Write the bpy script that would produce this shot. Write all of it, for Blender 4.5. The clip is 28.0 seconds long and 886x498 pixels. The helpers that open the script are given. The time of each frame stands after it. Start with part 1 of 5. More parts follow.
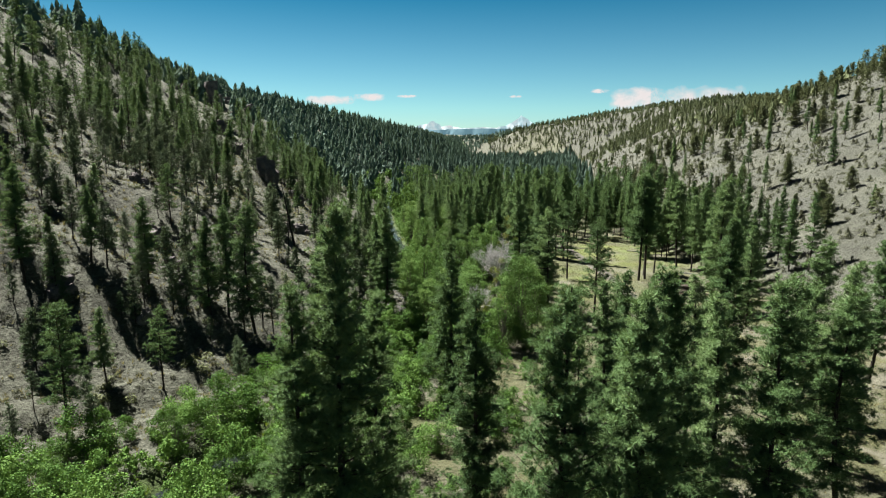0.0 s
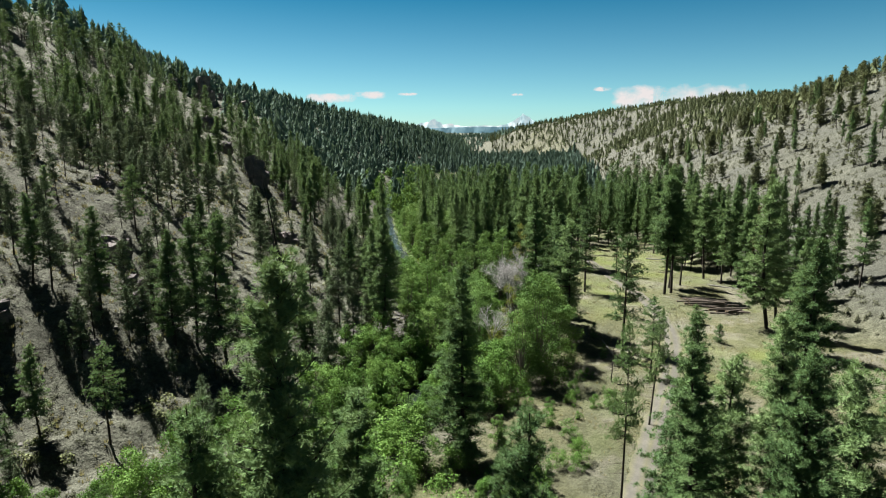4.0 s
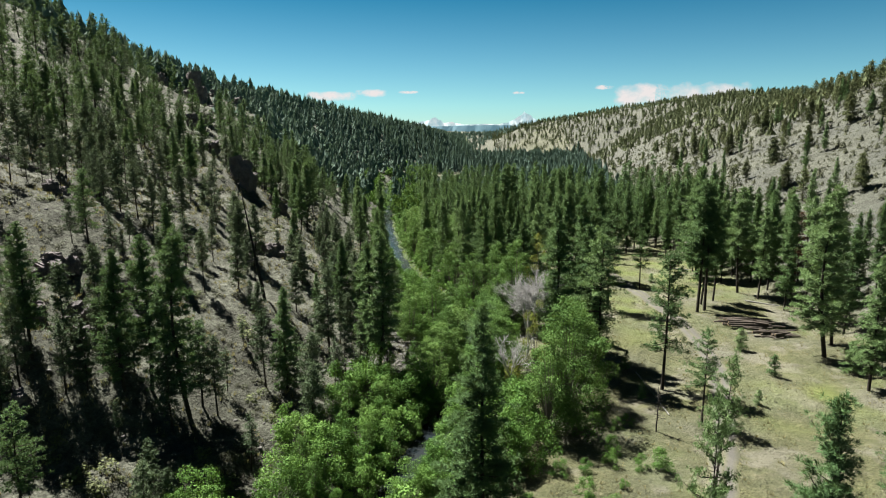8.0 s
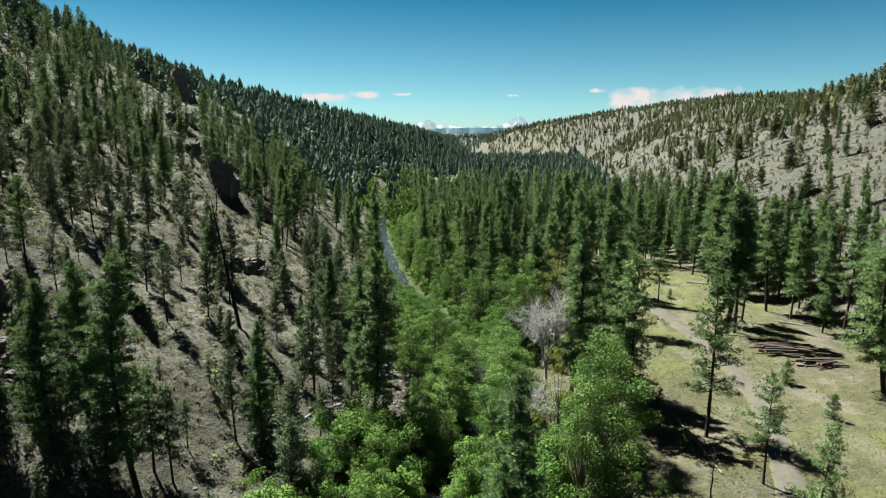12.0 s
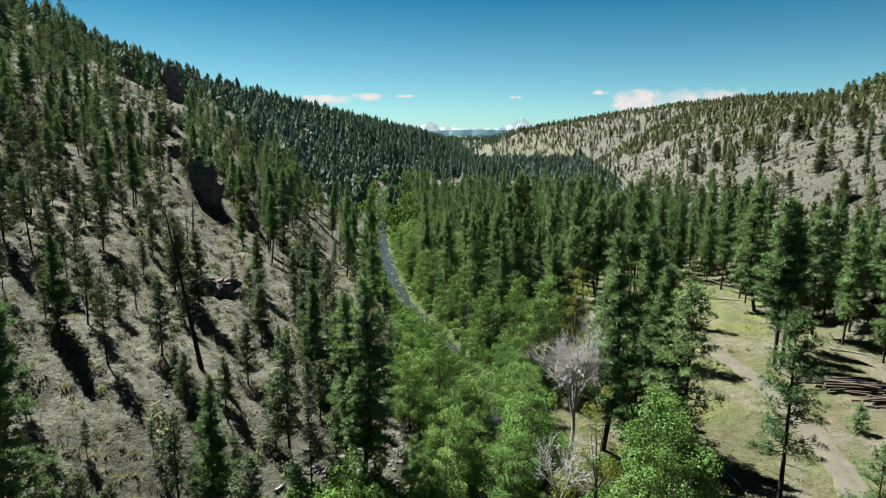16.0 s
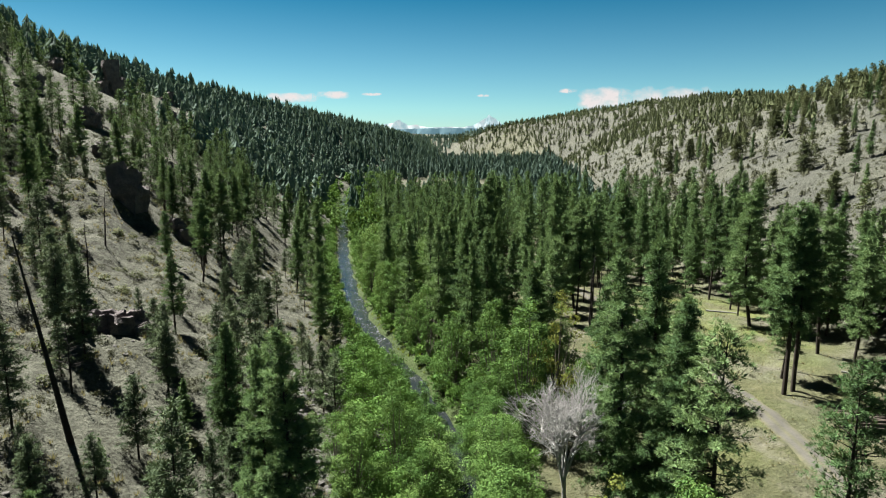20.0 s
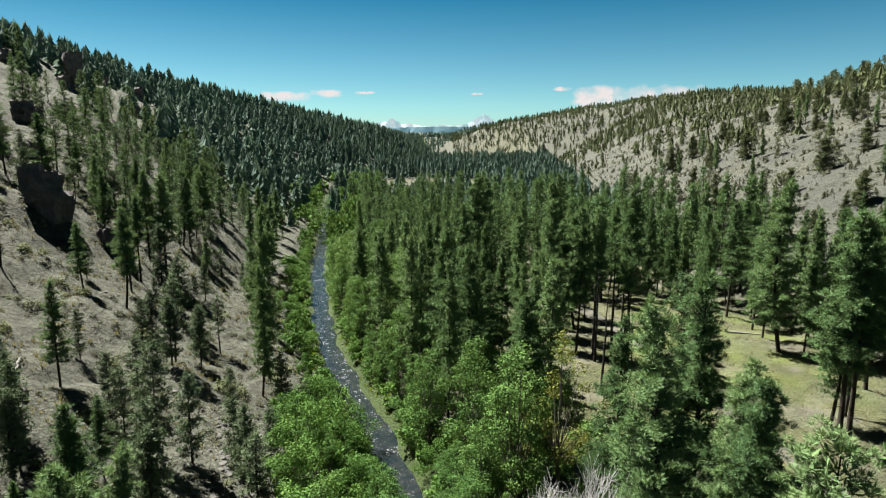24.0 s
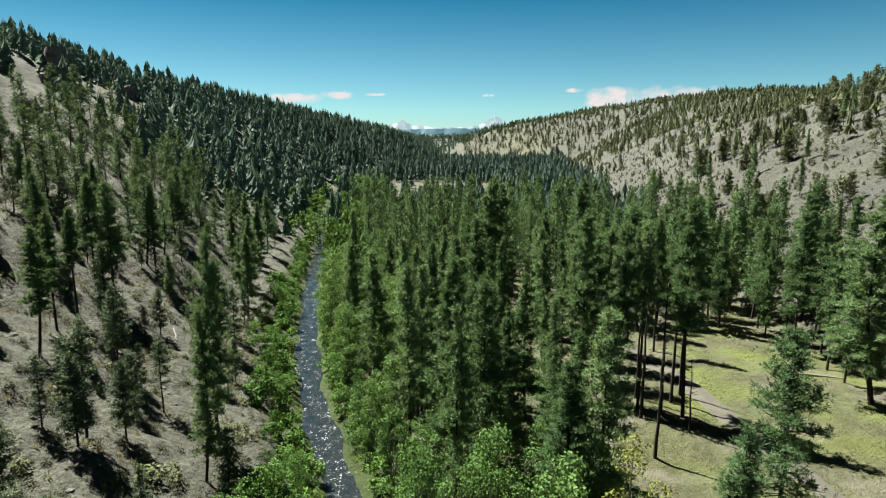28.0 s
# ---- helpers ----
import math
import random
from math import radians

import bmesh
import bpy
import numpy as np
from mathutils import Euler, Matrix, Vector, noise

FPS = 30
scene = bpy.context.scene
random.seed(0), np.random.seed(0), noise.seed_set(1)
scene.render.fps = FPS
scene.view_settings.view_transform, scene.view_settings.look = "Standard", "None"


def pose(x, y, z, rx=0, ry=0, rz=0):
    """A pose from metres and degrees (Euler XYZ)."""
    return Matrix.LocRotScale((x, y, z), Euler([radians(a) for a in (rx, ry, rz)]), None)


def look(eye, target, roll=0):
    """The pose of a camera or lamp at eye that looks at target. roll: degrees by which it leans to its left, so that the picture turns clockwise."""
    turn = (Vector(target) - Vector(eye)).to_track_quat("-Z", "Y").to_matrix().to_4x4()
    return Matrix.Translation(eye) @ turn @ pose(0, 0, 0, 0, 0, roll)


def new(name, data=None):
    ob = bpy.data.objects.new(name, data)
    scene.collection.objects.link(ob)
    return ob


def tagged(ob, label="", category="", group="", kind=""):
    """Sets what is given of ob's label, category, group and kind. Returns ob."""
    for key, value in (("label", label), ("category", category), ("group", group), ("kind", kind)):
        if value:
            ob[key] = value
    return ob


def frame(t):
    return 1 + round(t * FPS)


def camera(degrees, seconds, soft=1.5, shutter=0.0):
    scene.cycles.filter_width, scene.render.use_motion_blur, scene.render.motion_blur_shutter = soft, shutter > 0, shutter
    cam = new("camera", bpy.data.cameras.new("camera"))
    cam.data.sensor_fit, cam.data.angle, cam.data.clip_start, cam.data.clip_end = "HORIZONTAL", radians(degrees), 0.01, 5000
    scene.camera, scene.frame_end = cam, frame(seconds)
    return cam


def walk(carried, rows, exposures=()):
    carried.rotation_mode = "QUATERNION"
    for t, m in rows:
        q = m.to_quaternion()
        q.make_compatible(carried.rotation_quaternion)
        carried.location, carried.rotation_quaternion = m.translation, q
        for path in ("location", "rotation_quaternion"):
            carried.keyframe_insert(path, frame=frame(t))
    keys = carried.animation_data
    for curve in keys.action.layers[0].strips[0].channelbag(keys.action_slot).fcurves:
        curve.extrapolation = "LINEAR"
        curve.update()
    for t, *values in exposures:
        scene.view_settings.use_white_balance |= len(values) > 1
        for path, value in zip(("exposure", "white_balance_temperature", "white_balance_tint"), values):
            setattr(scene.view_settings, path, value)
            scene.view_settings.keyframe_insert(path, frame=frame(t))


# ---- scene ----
cam = camera(71.9, 28.0, soft=1.1)
METRES, EYE, TILT, LEAN, TURN = 150.0, 45.5, -9.5, 0.0, 0.0
ROWS = [
    (0.0, 0.0, 0.0, 0.0, -0.0, 0.0, 0.0),
    (0.5, -0.0015, 0.0159, 0.0031, -0.04, 0.03, -0.04),
    (1.0, -0.0028, 0.0318, 0.0061, -0.19, 0.04, -0.06),
    (1.5, -0.0039, 0.0481, 0.0091, -0.22, 0.06, -0.07),
    (2.0, -0.0047, 0.0654, 0.0123, -0.09, 0.08, -0.08),
    (2.5, -0.0056, 0.0831, 0.0154, -0.03, 0.03, -0.11),
    (3.0, -0.0065, 0.1011, 0.0185, -0.01, 0.02, -0.08),
    (3.5, -0.0072, 0.1183, 0.0216, 0.07, -0.1, -0.1),
    (5.5, -0.0107, 0.1886, 0.0337, 0.14, -0.22, -0.04),
    (6.0, -0.0117, 0.2067, 0.0369, 0.42, -0.27, -0.1),
    (6.5, -0.0127, 0.2241, 0.0398, 0.41, -0.31, -0.07),
    (7.0, -0.0143, 0.2409, 0.0429, 0.28, -0.32, -0.07),
    (7.5, -0.0158, 0.2572, 0.0461, 0.27, -0.35, -0.1),
    (8.0, -0.0176, 0.2729, 0.0493, 0.15, -0.31, -0.12),
    (8.5, -0.0193, 0.2881, 0.0521, 0.06, -0.26, -0.14),
    (9.0, -0.0213, 0.3033, 0.0547, 0.05, -0.24, -0.19),
    (9.5, -0.0227, 0.3182, 0.0571, -0.01, -0.21, -0.22),
    (10.0, -0.0245, 0.3327, 0.0596, -0.15, -0.21, -0.24),
    (10.5, -0.0266, 0.3475, 0.0621, -0.29, -0.15, -0.26),
    (11.0, -0.0285, 0.362, 0.0645, -0.26, -0.13, -0.3),
    (11.5, -0.0306, 0.3765, 0.067, -0.32, -0.11, -0.32),
    (12.0, -0.0326, 0.3907, 0.0694, -0.53, -0.09, -0.3),
    (12.5, -0.0349, 0.4051, 0.0716, -0.63, -0.06, -0.35),
    (14.5, -0.0374, 0.4675, 0.0819, -0.61, 0.06, -0.37),
    (15.0, -0.0372, 0.4844, 0.0846, -0.56, 0.08, -0.38),
    (15.5, -0.0369, 0.5014, 0.0876, -0.41, 0.07, -0.4),
    (16.0, -0.0357, 0.5185, 0.0906, -0.31, 0.09, -0.41),
    (16.5, -0.0344, 0.5348, 0.0939, -0.29, 0.07, -0.39),
    (17.0, -0.0326, 0.5509, 0.097, -0.39, 0.08, -0.33),
    (17.5, -0.0309, 0.567, 0.0997, -0.63, 0.07, -0.26),
    (18.0, -0.0301, 0.5833, 0.1025, -0.61, 0.1, -0.3),
    (18.5, -0.0292, 0.6, 0.1049, -1.01, 0.07, -0.22),
    (19.0, -0.0277, 0.6175, 0.1077, -1.68, 0.04, -0.09),
    (19.5, -0.0248, 0.6355, 0.1106, -2.55, -0.02, 0.1),
    (20.0, -0.0215, 0.6545, 0.1133, -3.15, -0.04, 0.24),
    (20.5, -0.0182, 0.673, 0.1163, -3.61, -0.09, 0.33),
    (21.0, -0.0143, 0.6917, 0.1192, -3.94, -0.14, 0.39),
    (21.5, -0.0091, 0.7107, 0.1216, -3.87, -0.13, 0.44),
    (23.5, 0.0077, 0.7858, 0.1334, -3.68, -0.19, 0.45),
    (24.0, 0.012, 0.8062, 0.1362, -3.63, -0.16, 0.48),
    (24.5, 0.016, 0.8275, 0.1392, -3.43, -0.18, 0.43),
    (25.0, 0.0193, 0.8489, 0.1424, -3.32, -0.15, 0.44),
    (25.5, 0.022, 0.8703, 0.1458, -3.2, -0.1, 0.42),
    (26.0, 0.0241, 0.8921, 0.1491, -3.05, -0.07, 0.41),
    (26.5, 0.0257, 0.9139, 0.1526, -2.8, -0.05, 0.36),
    (27.0, 0.0268, 0.9359, 0.1562, -2.7, -0.03, 0.36),
    (27.5, 0.0271, 0.9573, 0.1598, -2.68, -0.02, 0.34),
    (28.0, 0.0273, 0.979, 0.1632, -2.62, 0.02, 0.34),
]
walk(cam, [(t, pose(0, 0, EYE, TILT, LEAN, TURN) @ pose(METRES * x, METRES * y, METRES * z, 90 + pitch, roll, yaw)) for t, x, y, z, yaw, pitch, roll in ROWS],
     exposures=[(0.0, 2.38), (28.0, 2.38)])

# ---- world and sun ----
SUN_ELEVATION, SUN_TURN = 57.0, -46.0   # degrees; the turn is clockwise from +y
world = bpy.data.worlds.new("sky")
scene.world = world
world.use_nodes = True
wn, wl = world.node_tree.nodes, world.node_tree.links
sky = wn.new("ShaderNodeTexSky")
sky.sky_type = "NISHITA"
sky.sun_disc = False
sky.sun_elevation = radians(SUN_ELEVATION)
sky.sun_rotation = radians(SUN_TURN % 360)
sky.altitude, sky.air_density, sky.dust_density, sky.ozone_density = 1000, 1.0, 0.3, 3.0
wn["Background"].inputs["Strength"].default_value = 0.05
# the air is clear: the sky deepens quickly from the horizon upwards, towards teal
way, parts = wn.new("ShaderNodeTexCoord"), wn.new("ShaderNodeSeparateXYZ")
deep, tint = wn.new("ShaderNodeValToRGB"), wn.new("ShaderNodeMix")
tint.data_type, tint.blend_type = "RGBA", "MULTIPLY"
tint.inputs["Factor"].default_value = 1.0
for _ in range(3):
    deep.color_ramp.elements.new(0.5)
for e, (pos, col) in zip(deep.color_ramp.elements, [(0.0, (0.335, 0.420, 0.415)), (0.06, (0.290, 0.440, 0.410)), (0.22, (0.050, 0.240, 0.262)), (0.40, (0.016, 0.062, 0.088)), (1.0, (0.008, 0.026, 0.040))]):
    e.position, e.color = pos, (*col, 1)
wl.new(way.outputs["Generated"], parts.inputs[0])
wl.new(parts.outputs["Z"], deep.inputs["Fac"])
wl.new(sky.outputs["Color"], tint.inputs["A"])
wl.new(deep.outputs["Color"], tint.inputs["B"])
wl.new(tint.outputs["Result"], wn["Background"].inputs["Color"])

sun = new("sun", bpy.data.lights.new("sun", "SUN"))
sun.data.energy, sun.data.angle, sun.data.color = 5.0, radians(0.53), (1.0, 0.965, 0.89)
_a, _e = radians(SUN_TURN), radians(SUN_ELEVATION)
sun.matrix_world = look((math.sin(_a) * math.cos(_e) * 300, math.cos(_a) * math.cos(_e) * 300, math.sin(_e) * 300), (0, 0, 0))


# ---- materials ----
def material(name, rough=0.9):
    m = bpy.data.materials.new(name)
    m.use_nodes = True
    nt = m.node_tree
    p = nt.nodes["Principled BSDF"]
    p.inputs["Roughness"].default_value = rough
    p.inputs["Specular IOR Level"].default_value = 0.25
    return m, nt, p


def node(nt, kind, **values):
    n = nt.nodes.new(kind)
    for k, v in values.items():
        n.inputs[k].default_value = v
    return n


def noise_tex(nt, scale, detail=4.0, rough=0.6, coords="Object"):
    tc = nt.nodes.new("ShaderNodeNewGeometry") if coords == "World" else nt.nodes.new("ShaderNodeTexCoord")
    n = node(nt, "ShaderNodeTexNoise", Scale=scale, Detail=detail, Roughness=rough)
    nt.links.new(tc.outputs["Position" if coords == "World" else "Object"], n.inputs["Vector"])
    return n.outputs["Fac"]


def ramp(nt, fac, stops):
    r = nt.nodes.new("ShaderNodeValToRGB")
    while len(r.color_ramp.elements) < len(stops):
        r.color_ramp.elements.new(0.5)
    for e, (pos, col) in zip(r.color_ramp.elements, stops):
        e.position, e.color = pos, (*col, 1)
    nt.links.new(fac, r.inputs["Fac"])
    return r.outputs["Color"]


def mixed(nt, fac, a, b, blend="MIX"):
    m = nt.nodes.new("ShaderNodeMix")
    m.data_type, m.blend_type = "RGBA", blend
    for sock, v in ((m.inputs["Factor"], fac), (m.inputs["A"], a), (m.inputs["B"], b)):
        if hasattr(v, "links"):
            nt.links.new(v, sock)
        else:
            sock.default_value = v if isinstance(v, float) else (*v, 1)
    return m.outputs["Result"]


def math_node(nt, op, a, b):
    m = nt.nodes.new("ShaderNodeMath")
    m.operation = op
    for sock, v in zip(m.inputs, (a, b)):
        if hasattr(v, "links"):
            nt.links.new(v, sock)
        else:
            sock.default_value = v
    return m.outputs[0]


def bump(nt, p, height, strength, distance):
    b = node(nt, "ShaderNodeBump", Strength=strength, Distance=distance)
    nt.links.new(height, b.inputs["Height"])
    nt.links.new(b.outputs["Normal"], p.inputs["Normal"])


def foliage(name, dark, mid, light, glow=0.3):
    """Leaves or needles: colour varies from plant to plant, from clump to clump and slowly through the crown; some light passes through."""
    m, nt, p = material(name, 0.75)
    p.inputs["Specular IOR Level"].default_value = 0.08
    info, geo = nt.nodes.new("ShaderNodeObjectInfo"), nt.nodes.new("ShaderNodeNewGeometry")
    slow = noise_tex(nt, 0.9, 2.0, 0.5, "World")
    v = math_node(nt, "ADD", math_node(nt, "MULTIPLY", geo.outputs["Random Per Island"], 0.2), math_node(nt, "MULTIPLY", info.outputs["Random"], 0.38))
    v = math_node(nt, "ADD", v, math_node(nt, "MULTIPLY", slow, 0.5))
    col = ramp(nt, v, [(0.1, dark), (0.5, mid), (0.95, light)])
    nt.links.new(col, p.inputs["Base Color"])
    tr = nt.nodes.new("ShaderNodeBsdfTranslucent")
    warm = mixed(nt, 0.5, col, (light[0] * 1.3, light[1] * 1.25, light[2] * 0.7))
    nt.links.new(warm, tr.inputs["Color"])
    mx = node(nt, "ShaderNodeMixShader", Fac=glow)
    nt.links.new(p.outputs[0], mx.inputs[1])
    nt.links.new(tr.outputs[0], mx.inputs[2])
    nt.links.new(mx.outputs[0], nt.nodes["Material Output"].inputs["Surface"])
    return m


def simple(name, stops, scale, rough=0.9, relief=0.0, size=0.05, fine=6.0):
    m, nt, p = material(name, rough)
    a, b = noise_tex(nt, scale, 5.0), noise_tex(nt, scale * fine, 4.0)
    v = math_node(nt, "ADD", math_node(nt, "MULTIPLY", a, 0.6), math_node(nt, "MULTIPLY", b, 0.4))
    nt.links.new(ramp(nt, v, stops), p.inputs["Base Color"])
    if relief:
        bump(nt, p, b, relief, size)
    return m


PINE = foliage("pine_needles", (0.020, 0.046, 0.020), (0.064, 0.116, 0.045), (0.160, 0.228, 0.098), 0.12)
YOUNG = foliage("thin_pine_needles", (0.027, 0.045, 0.025), (0.058, 0.086, 0.046), (0.109, 0.139, 0.077), 0.08)
JUNIPER = foliage("juniper_foliage", (0.026, 0.038, 0.020), (0.062, 0.078, 0.036), (0.118, 0.130, 0.062), 0.12)
# Bluer than PINE: the haze before the far woods is put into the colour.
HAZY_PINE = foliage("hazy_pine_needles", (0.036, 0.066, 0.056), (0.070, 0.112, 0.092), (0.112, 0.162, 0.130), 0.2)
RUST = foliage("dying_needles", (0.037, 0.020, 0.011), (0.056, 0.032, 0.017), (0.071, 0.043, 0.022), 0.25)
LEAF = foliage("cottonwood_leaves", (0.018, 0.048, 0.012), (0.052, 0.108, 0.027), (0.128, 0.198, 0.056), 0.15)
GOLD = foliage("yellowing_leaves", (0.056, 0.083, 0.020), (0.106, 0.129, 0.030), (0.168, 0.178, 0.046), 0.25)
WILLOW = foliage("willow_leaves", (0.018, 0.050, 0.012), (0.052, 0.112, 0.024), (0.120, 0.205, 0.050), 0.14)
SAGE = foliage("sagebrush_leaves", (0.026, 0.030, 0.018), (0.050, 0.055, 0.034), (0.088, 0.090, 0.058), 0.12)
REED = foliage("bank_grass_blades", (0.050, 0.082, 0.010), (0.085, 0.130, 0.016), (0.130, 0.175, 0.026), 0.3)
STRAW = foliage("dry_grass_blades", (0.110, 0.103, 0.052), (0.165, 0.155, 0.085), (0.220, 0.205, 0.125), 0.2)
BARK = simple("pine_bark", [(0.25, (0.010, 0.008, 0.006)), (0.5, (0.022, 0.018, 0.014)), (0.8, (0.044, 0.033, 0.024))], 1.6, 0.95, 0.8, 0.05)
PALE_BARK = simple("cottonwood_bark", [(0.25, (0.042, 0.038, 0.031)), (0.8, (0.114, 0.105, 0.090))], 1.8, 0.95, 0.6, 0.04)
GREY_WOOD = simple("weathered_wood", [(0.2, (0.080, 0.078, 0.075)), (0.8, (0.190, 0.188, 0.180))], 2.0, 0.85, 0.5, 0.03)
CHAR = simple("charred_wood", [(0.2, (0.007, 0.006, 0.005)), (0.8, (0.023, 0.020, 0.018))], 1.5, 0.9, 0.6, 0.04)
SILVER = simple("silvered_wood", [(0.2, (0.170, 0.168, 0.165)), (0.8, (0.330, 0.328, 0.320))], 2.0, 0.85, 0.5, 0.03)
LOG_BARK = simple("log_bark", [(0.2, (0.024, 0.020, 0.018)), (0.8, (0.080, 0.067, 0.054))], 1.5, 0.95, 0.8, 0.05)
CUT_WOOD = simple("cut_wood", [(0.2, (0.126, 0.092, 0.055)), (0.8, (0.194, 0.148, 0.092))], 6.0, 0.8)
BASALT = simple("basalt", [(0.25, (0.030, 0.027, 0.029)), (0.50, (0.090, 0.080, 0.082)), (0.75, (0.190, 0.168, 0.155))], 0.45, 0.92, 1.0, 0.5, 7.0)
STONE = simple("grey_stones", [(0.2, (0.034, 0.033, 0.032)), (0.8, (0.102, 0.099, 0.092))], 0.8, 0.92, 0.6, 0.1)


def ground_material():
    m, nt, p = material("dry_ground", 0.97)
    big, mid, fine = noise_tex(nt, 0.035, 4.0), noise_tex(nt, 0.35, 5.0, 0.65), noise_tex(nt, 2.6, 5.0, 0.7)
    v = math_node(nt, "ADD", math_node(nt, "MULTIPLY", big, 0.25), math_node(nt, "ADD", math_node(nt, "MULTIPLY", mid, 0.4), math_node(nt, "MULTIPLY", fine, 0.35)))
    soil = ramp(nt, v, [(0.40, (0.024, 0.024, 0.018)), (0.465, (0.056, 0.058, 0.044)), (0.54, (0.086, 0.090, 0.069)), (0.66, (0.140, 0.145, 0.113))])
    grass = ramp(nt, v, [(0.36, (0.033, 0.036, 0.014)), (0.50, (0.063, 0.065, 0.028)), (0.66, (0.104, 0.096, 0.054))])
    gravel = ramp(nt, fine, [(0.3, (0.021, 0.023, 0.019)), (0.7, (0.067, 0.070, 0.058))])
    lush = ramp(nt, v, [(0.3, (0.014, 0.027, 0.005)), (0.7, (0.038, 0.060, 0.011))])
    at = nt.nodes.new("ShaderNodeAttribute")
    at.attribute_name = "cover"
    sep = nt.nodes.new("ShaderNodeSeparateColor")
    nt.links.new(at.outputs["Color"], sep.inputs[0])
    spot = ramp(nt, noise_tex(nt, 0.75, 7.0, 0.68), [(0.50, (0, 0, 0)), (0.58, (1, 1, 1))])
    soil = mixed(nt, math_node(nt, "MULTIPLY", spot, 0.62), soil, (0.020, 0.022, 0.014))
    crumb = ramp(nt, noise_tex(nt, 2.4, 4.0, 0.6), [(0.44, (0, 0, 0)), (0.56, (1, 1, 1))])
    soil = mixed(nt, math_node(nt, "MULTIPLY", crumb, 0.5), soil, (0.034, 0.036, 0.024))
    tuft = ramp(nt, noise_tex(nt, 1.1, 6.0, 0.7), [(0.50, (0, 0, 0)), (0.62, (1, 1, 1))])
    grass = mixed(nt, math_node(nt, "MULTIPLY", tuft, 0.4), grass, (0.034, 0.043, 0.015))
    bare = ramp(nt, noise_tex(nt, 0.085, 5.0, 0.6), [(0.52, (0, 0, 0)), (0.60, (1, 1, 1))])
    grass = mixed(nt, math_node(nt, "MULTIPLY", bare, 0.75), grass, (0.119, 0.112, 0.087))
    moist = ramp(nt, noise_tex(nt, 0.06, 4.0, 0.6), [(0.36, (1, 1, 1)), (0.47, (0, 0, 0))])
    grass = mixed(nt, math_node(nt, "MULTIPLY", moist, 0.65), grass, (0.065, 0.081, 0.024))
    grass = mixed(nt, math_node(nt, "MULTIPLY", at.outputs["Alpha"], math_node(nt, "ADD", mid, 0.45)), grass, (0.088, 0.114, 0.019))
    col = mixed(nt, sep.outputs[0], soil, grass)
    col = mixed(nt, sep.outputs[1], col, lush)
    col = mixed(nt, sep.outputs[2], col, gravel)
    nt.links.new(col, p.inputs["Base Color"])
    bump(nt, p, math_node(nt, "ADD", math_node(nt, "ADD", fine, noise_tex(nt, 1.0, 3.0)), math_node(nt, "MULTIPLY", mid, 1.6)), 1.0, 0.6)
    return m


def water_material():
    m, nt, p = material("creek_water", 0.06)
    p.inputs["Specular IOR Level"].default_value = 0.5
    swirl = noise_tex(nt, 0.55, 4.0, 0.7)
    foam = noise_tex(nt, 2.6, 6.0, 0.75)
    f = ramp(nt, math_node(nt, "MULTIPLY", foam, math_node(nt, "ADD", swirl, 0.45)), [(0.57, (0, 0, 0)), (0.72, (1, 1, 1))])
    place, reach = nt.nodes.new("ShaderNodeSeparateXYZ"), nt.nodes.new("ShaderNodeMapRange")
    nt.links.new(nt.nodes.new("ShaderNodeNewGeometry").outputs["Position"], place.inputs[0])
    nt.links.new(place.outputs["Y"], reach.inputs["Value"])
    reach.inputs["From Min"].default_value, reach.inputs["From Max"].default_value = 196.0, 216.0
    f = math_node(nt, "MULTIPLY", f, reach.outputs[0])
    deep = ramp(nt, swirl, [(0.3, (0.005, 0.009, 0.012)), (0.7, (0.019, 0.021, 0.021))])
    nt.links.new(mixed(nt, f, deep, (0.42, 0.45, 0.48)), p.inputs["Base Color"])
    r = nt.nodes.new("ShaderNodeMapRange")
    nt.links.new(f, r.inputs["Value"])
    r.inputs["To Min"].default_value, r.inputs["To Max"].default_value = 0.07, 0.6
    nt.links.new(r.outputs[0], p.inputs["Roughness"])
    bump(nt, p, noise_tex(nt, 1.9, 5.0, 0.7), 0.55, 0.16)
    return m


def road_material():
    m, nt, p = material("dirt_track", 0.97)
    fine, mid = noise_tex(nt, 3.0, 5.0, 0.7), noise_tex(nt, 0.4, 4.0)
    v = math_node(nt, "ADD", math_node(nt, "MULTIPLY", fine, 0.5), math_node(nt, "MULTIPLY", mid, 0.5))
    worn = ramp(nt, v, [(0.3, (0.034, 0.033, 0.029)), (0.7, (0.078, 0.075, 0.066))])
    verge = ramp(nt, v, [(0.3, (0.030, 0.034, 0.014)), (0.7, (0.088, 0.085, 0.044))])
    at = nt.nodes.new("ShaderNodeAttribute")
    at.attribute_name = "grown"
    nt.links.new(mixed(nt, math_node(nt, "MULTIPLY", at.outputs["Fac"], math_node(nt, "ADD", mid, 0.35)), worn, verge), p.inputs["Base Color"])
    bump(nt, p, fine, 0.6, 0.08)
    return m


GROUND, WATER, TRACK = ground_material(), water_material(), road_material()

# ---- the lie of the land ----
RIVER = [(-110, -40), (-75, 20), (-55, 50), (-33, 82), (-18, 103), (-9, 118), (-3, 140), (3, 158), (4, 173), (4.5, 185), (1.5, 200), (-2, 213), (-6, 226),
         (-10, 238), (-14, 253), (-17.5, 268), (-22, 292), (-26, 320), (-31, 355), (-38, 420), (-48, 520), (-55, 600), (-40, 750), (0, 900), (40, 1050), (60, 1300), (60, 5000)]
ROAD = [(-8, 20), (8, 60), (24, 93), (30, 107), (37, 122), (43, 134), (47.5, 146), (54, 162), (57, 178), (58.5, 195), (58, 215), (57, 240), (55, 262), (50, 292), (44, 330), (50, 380)]


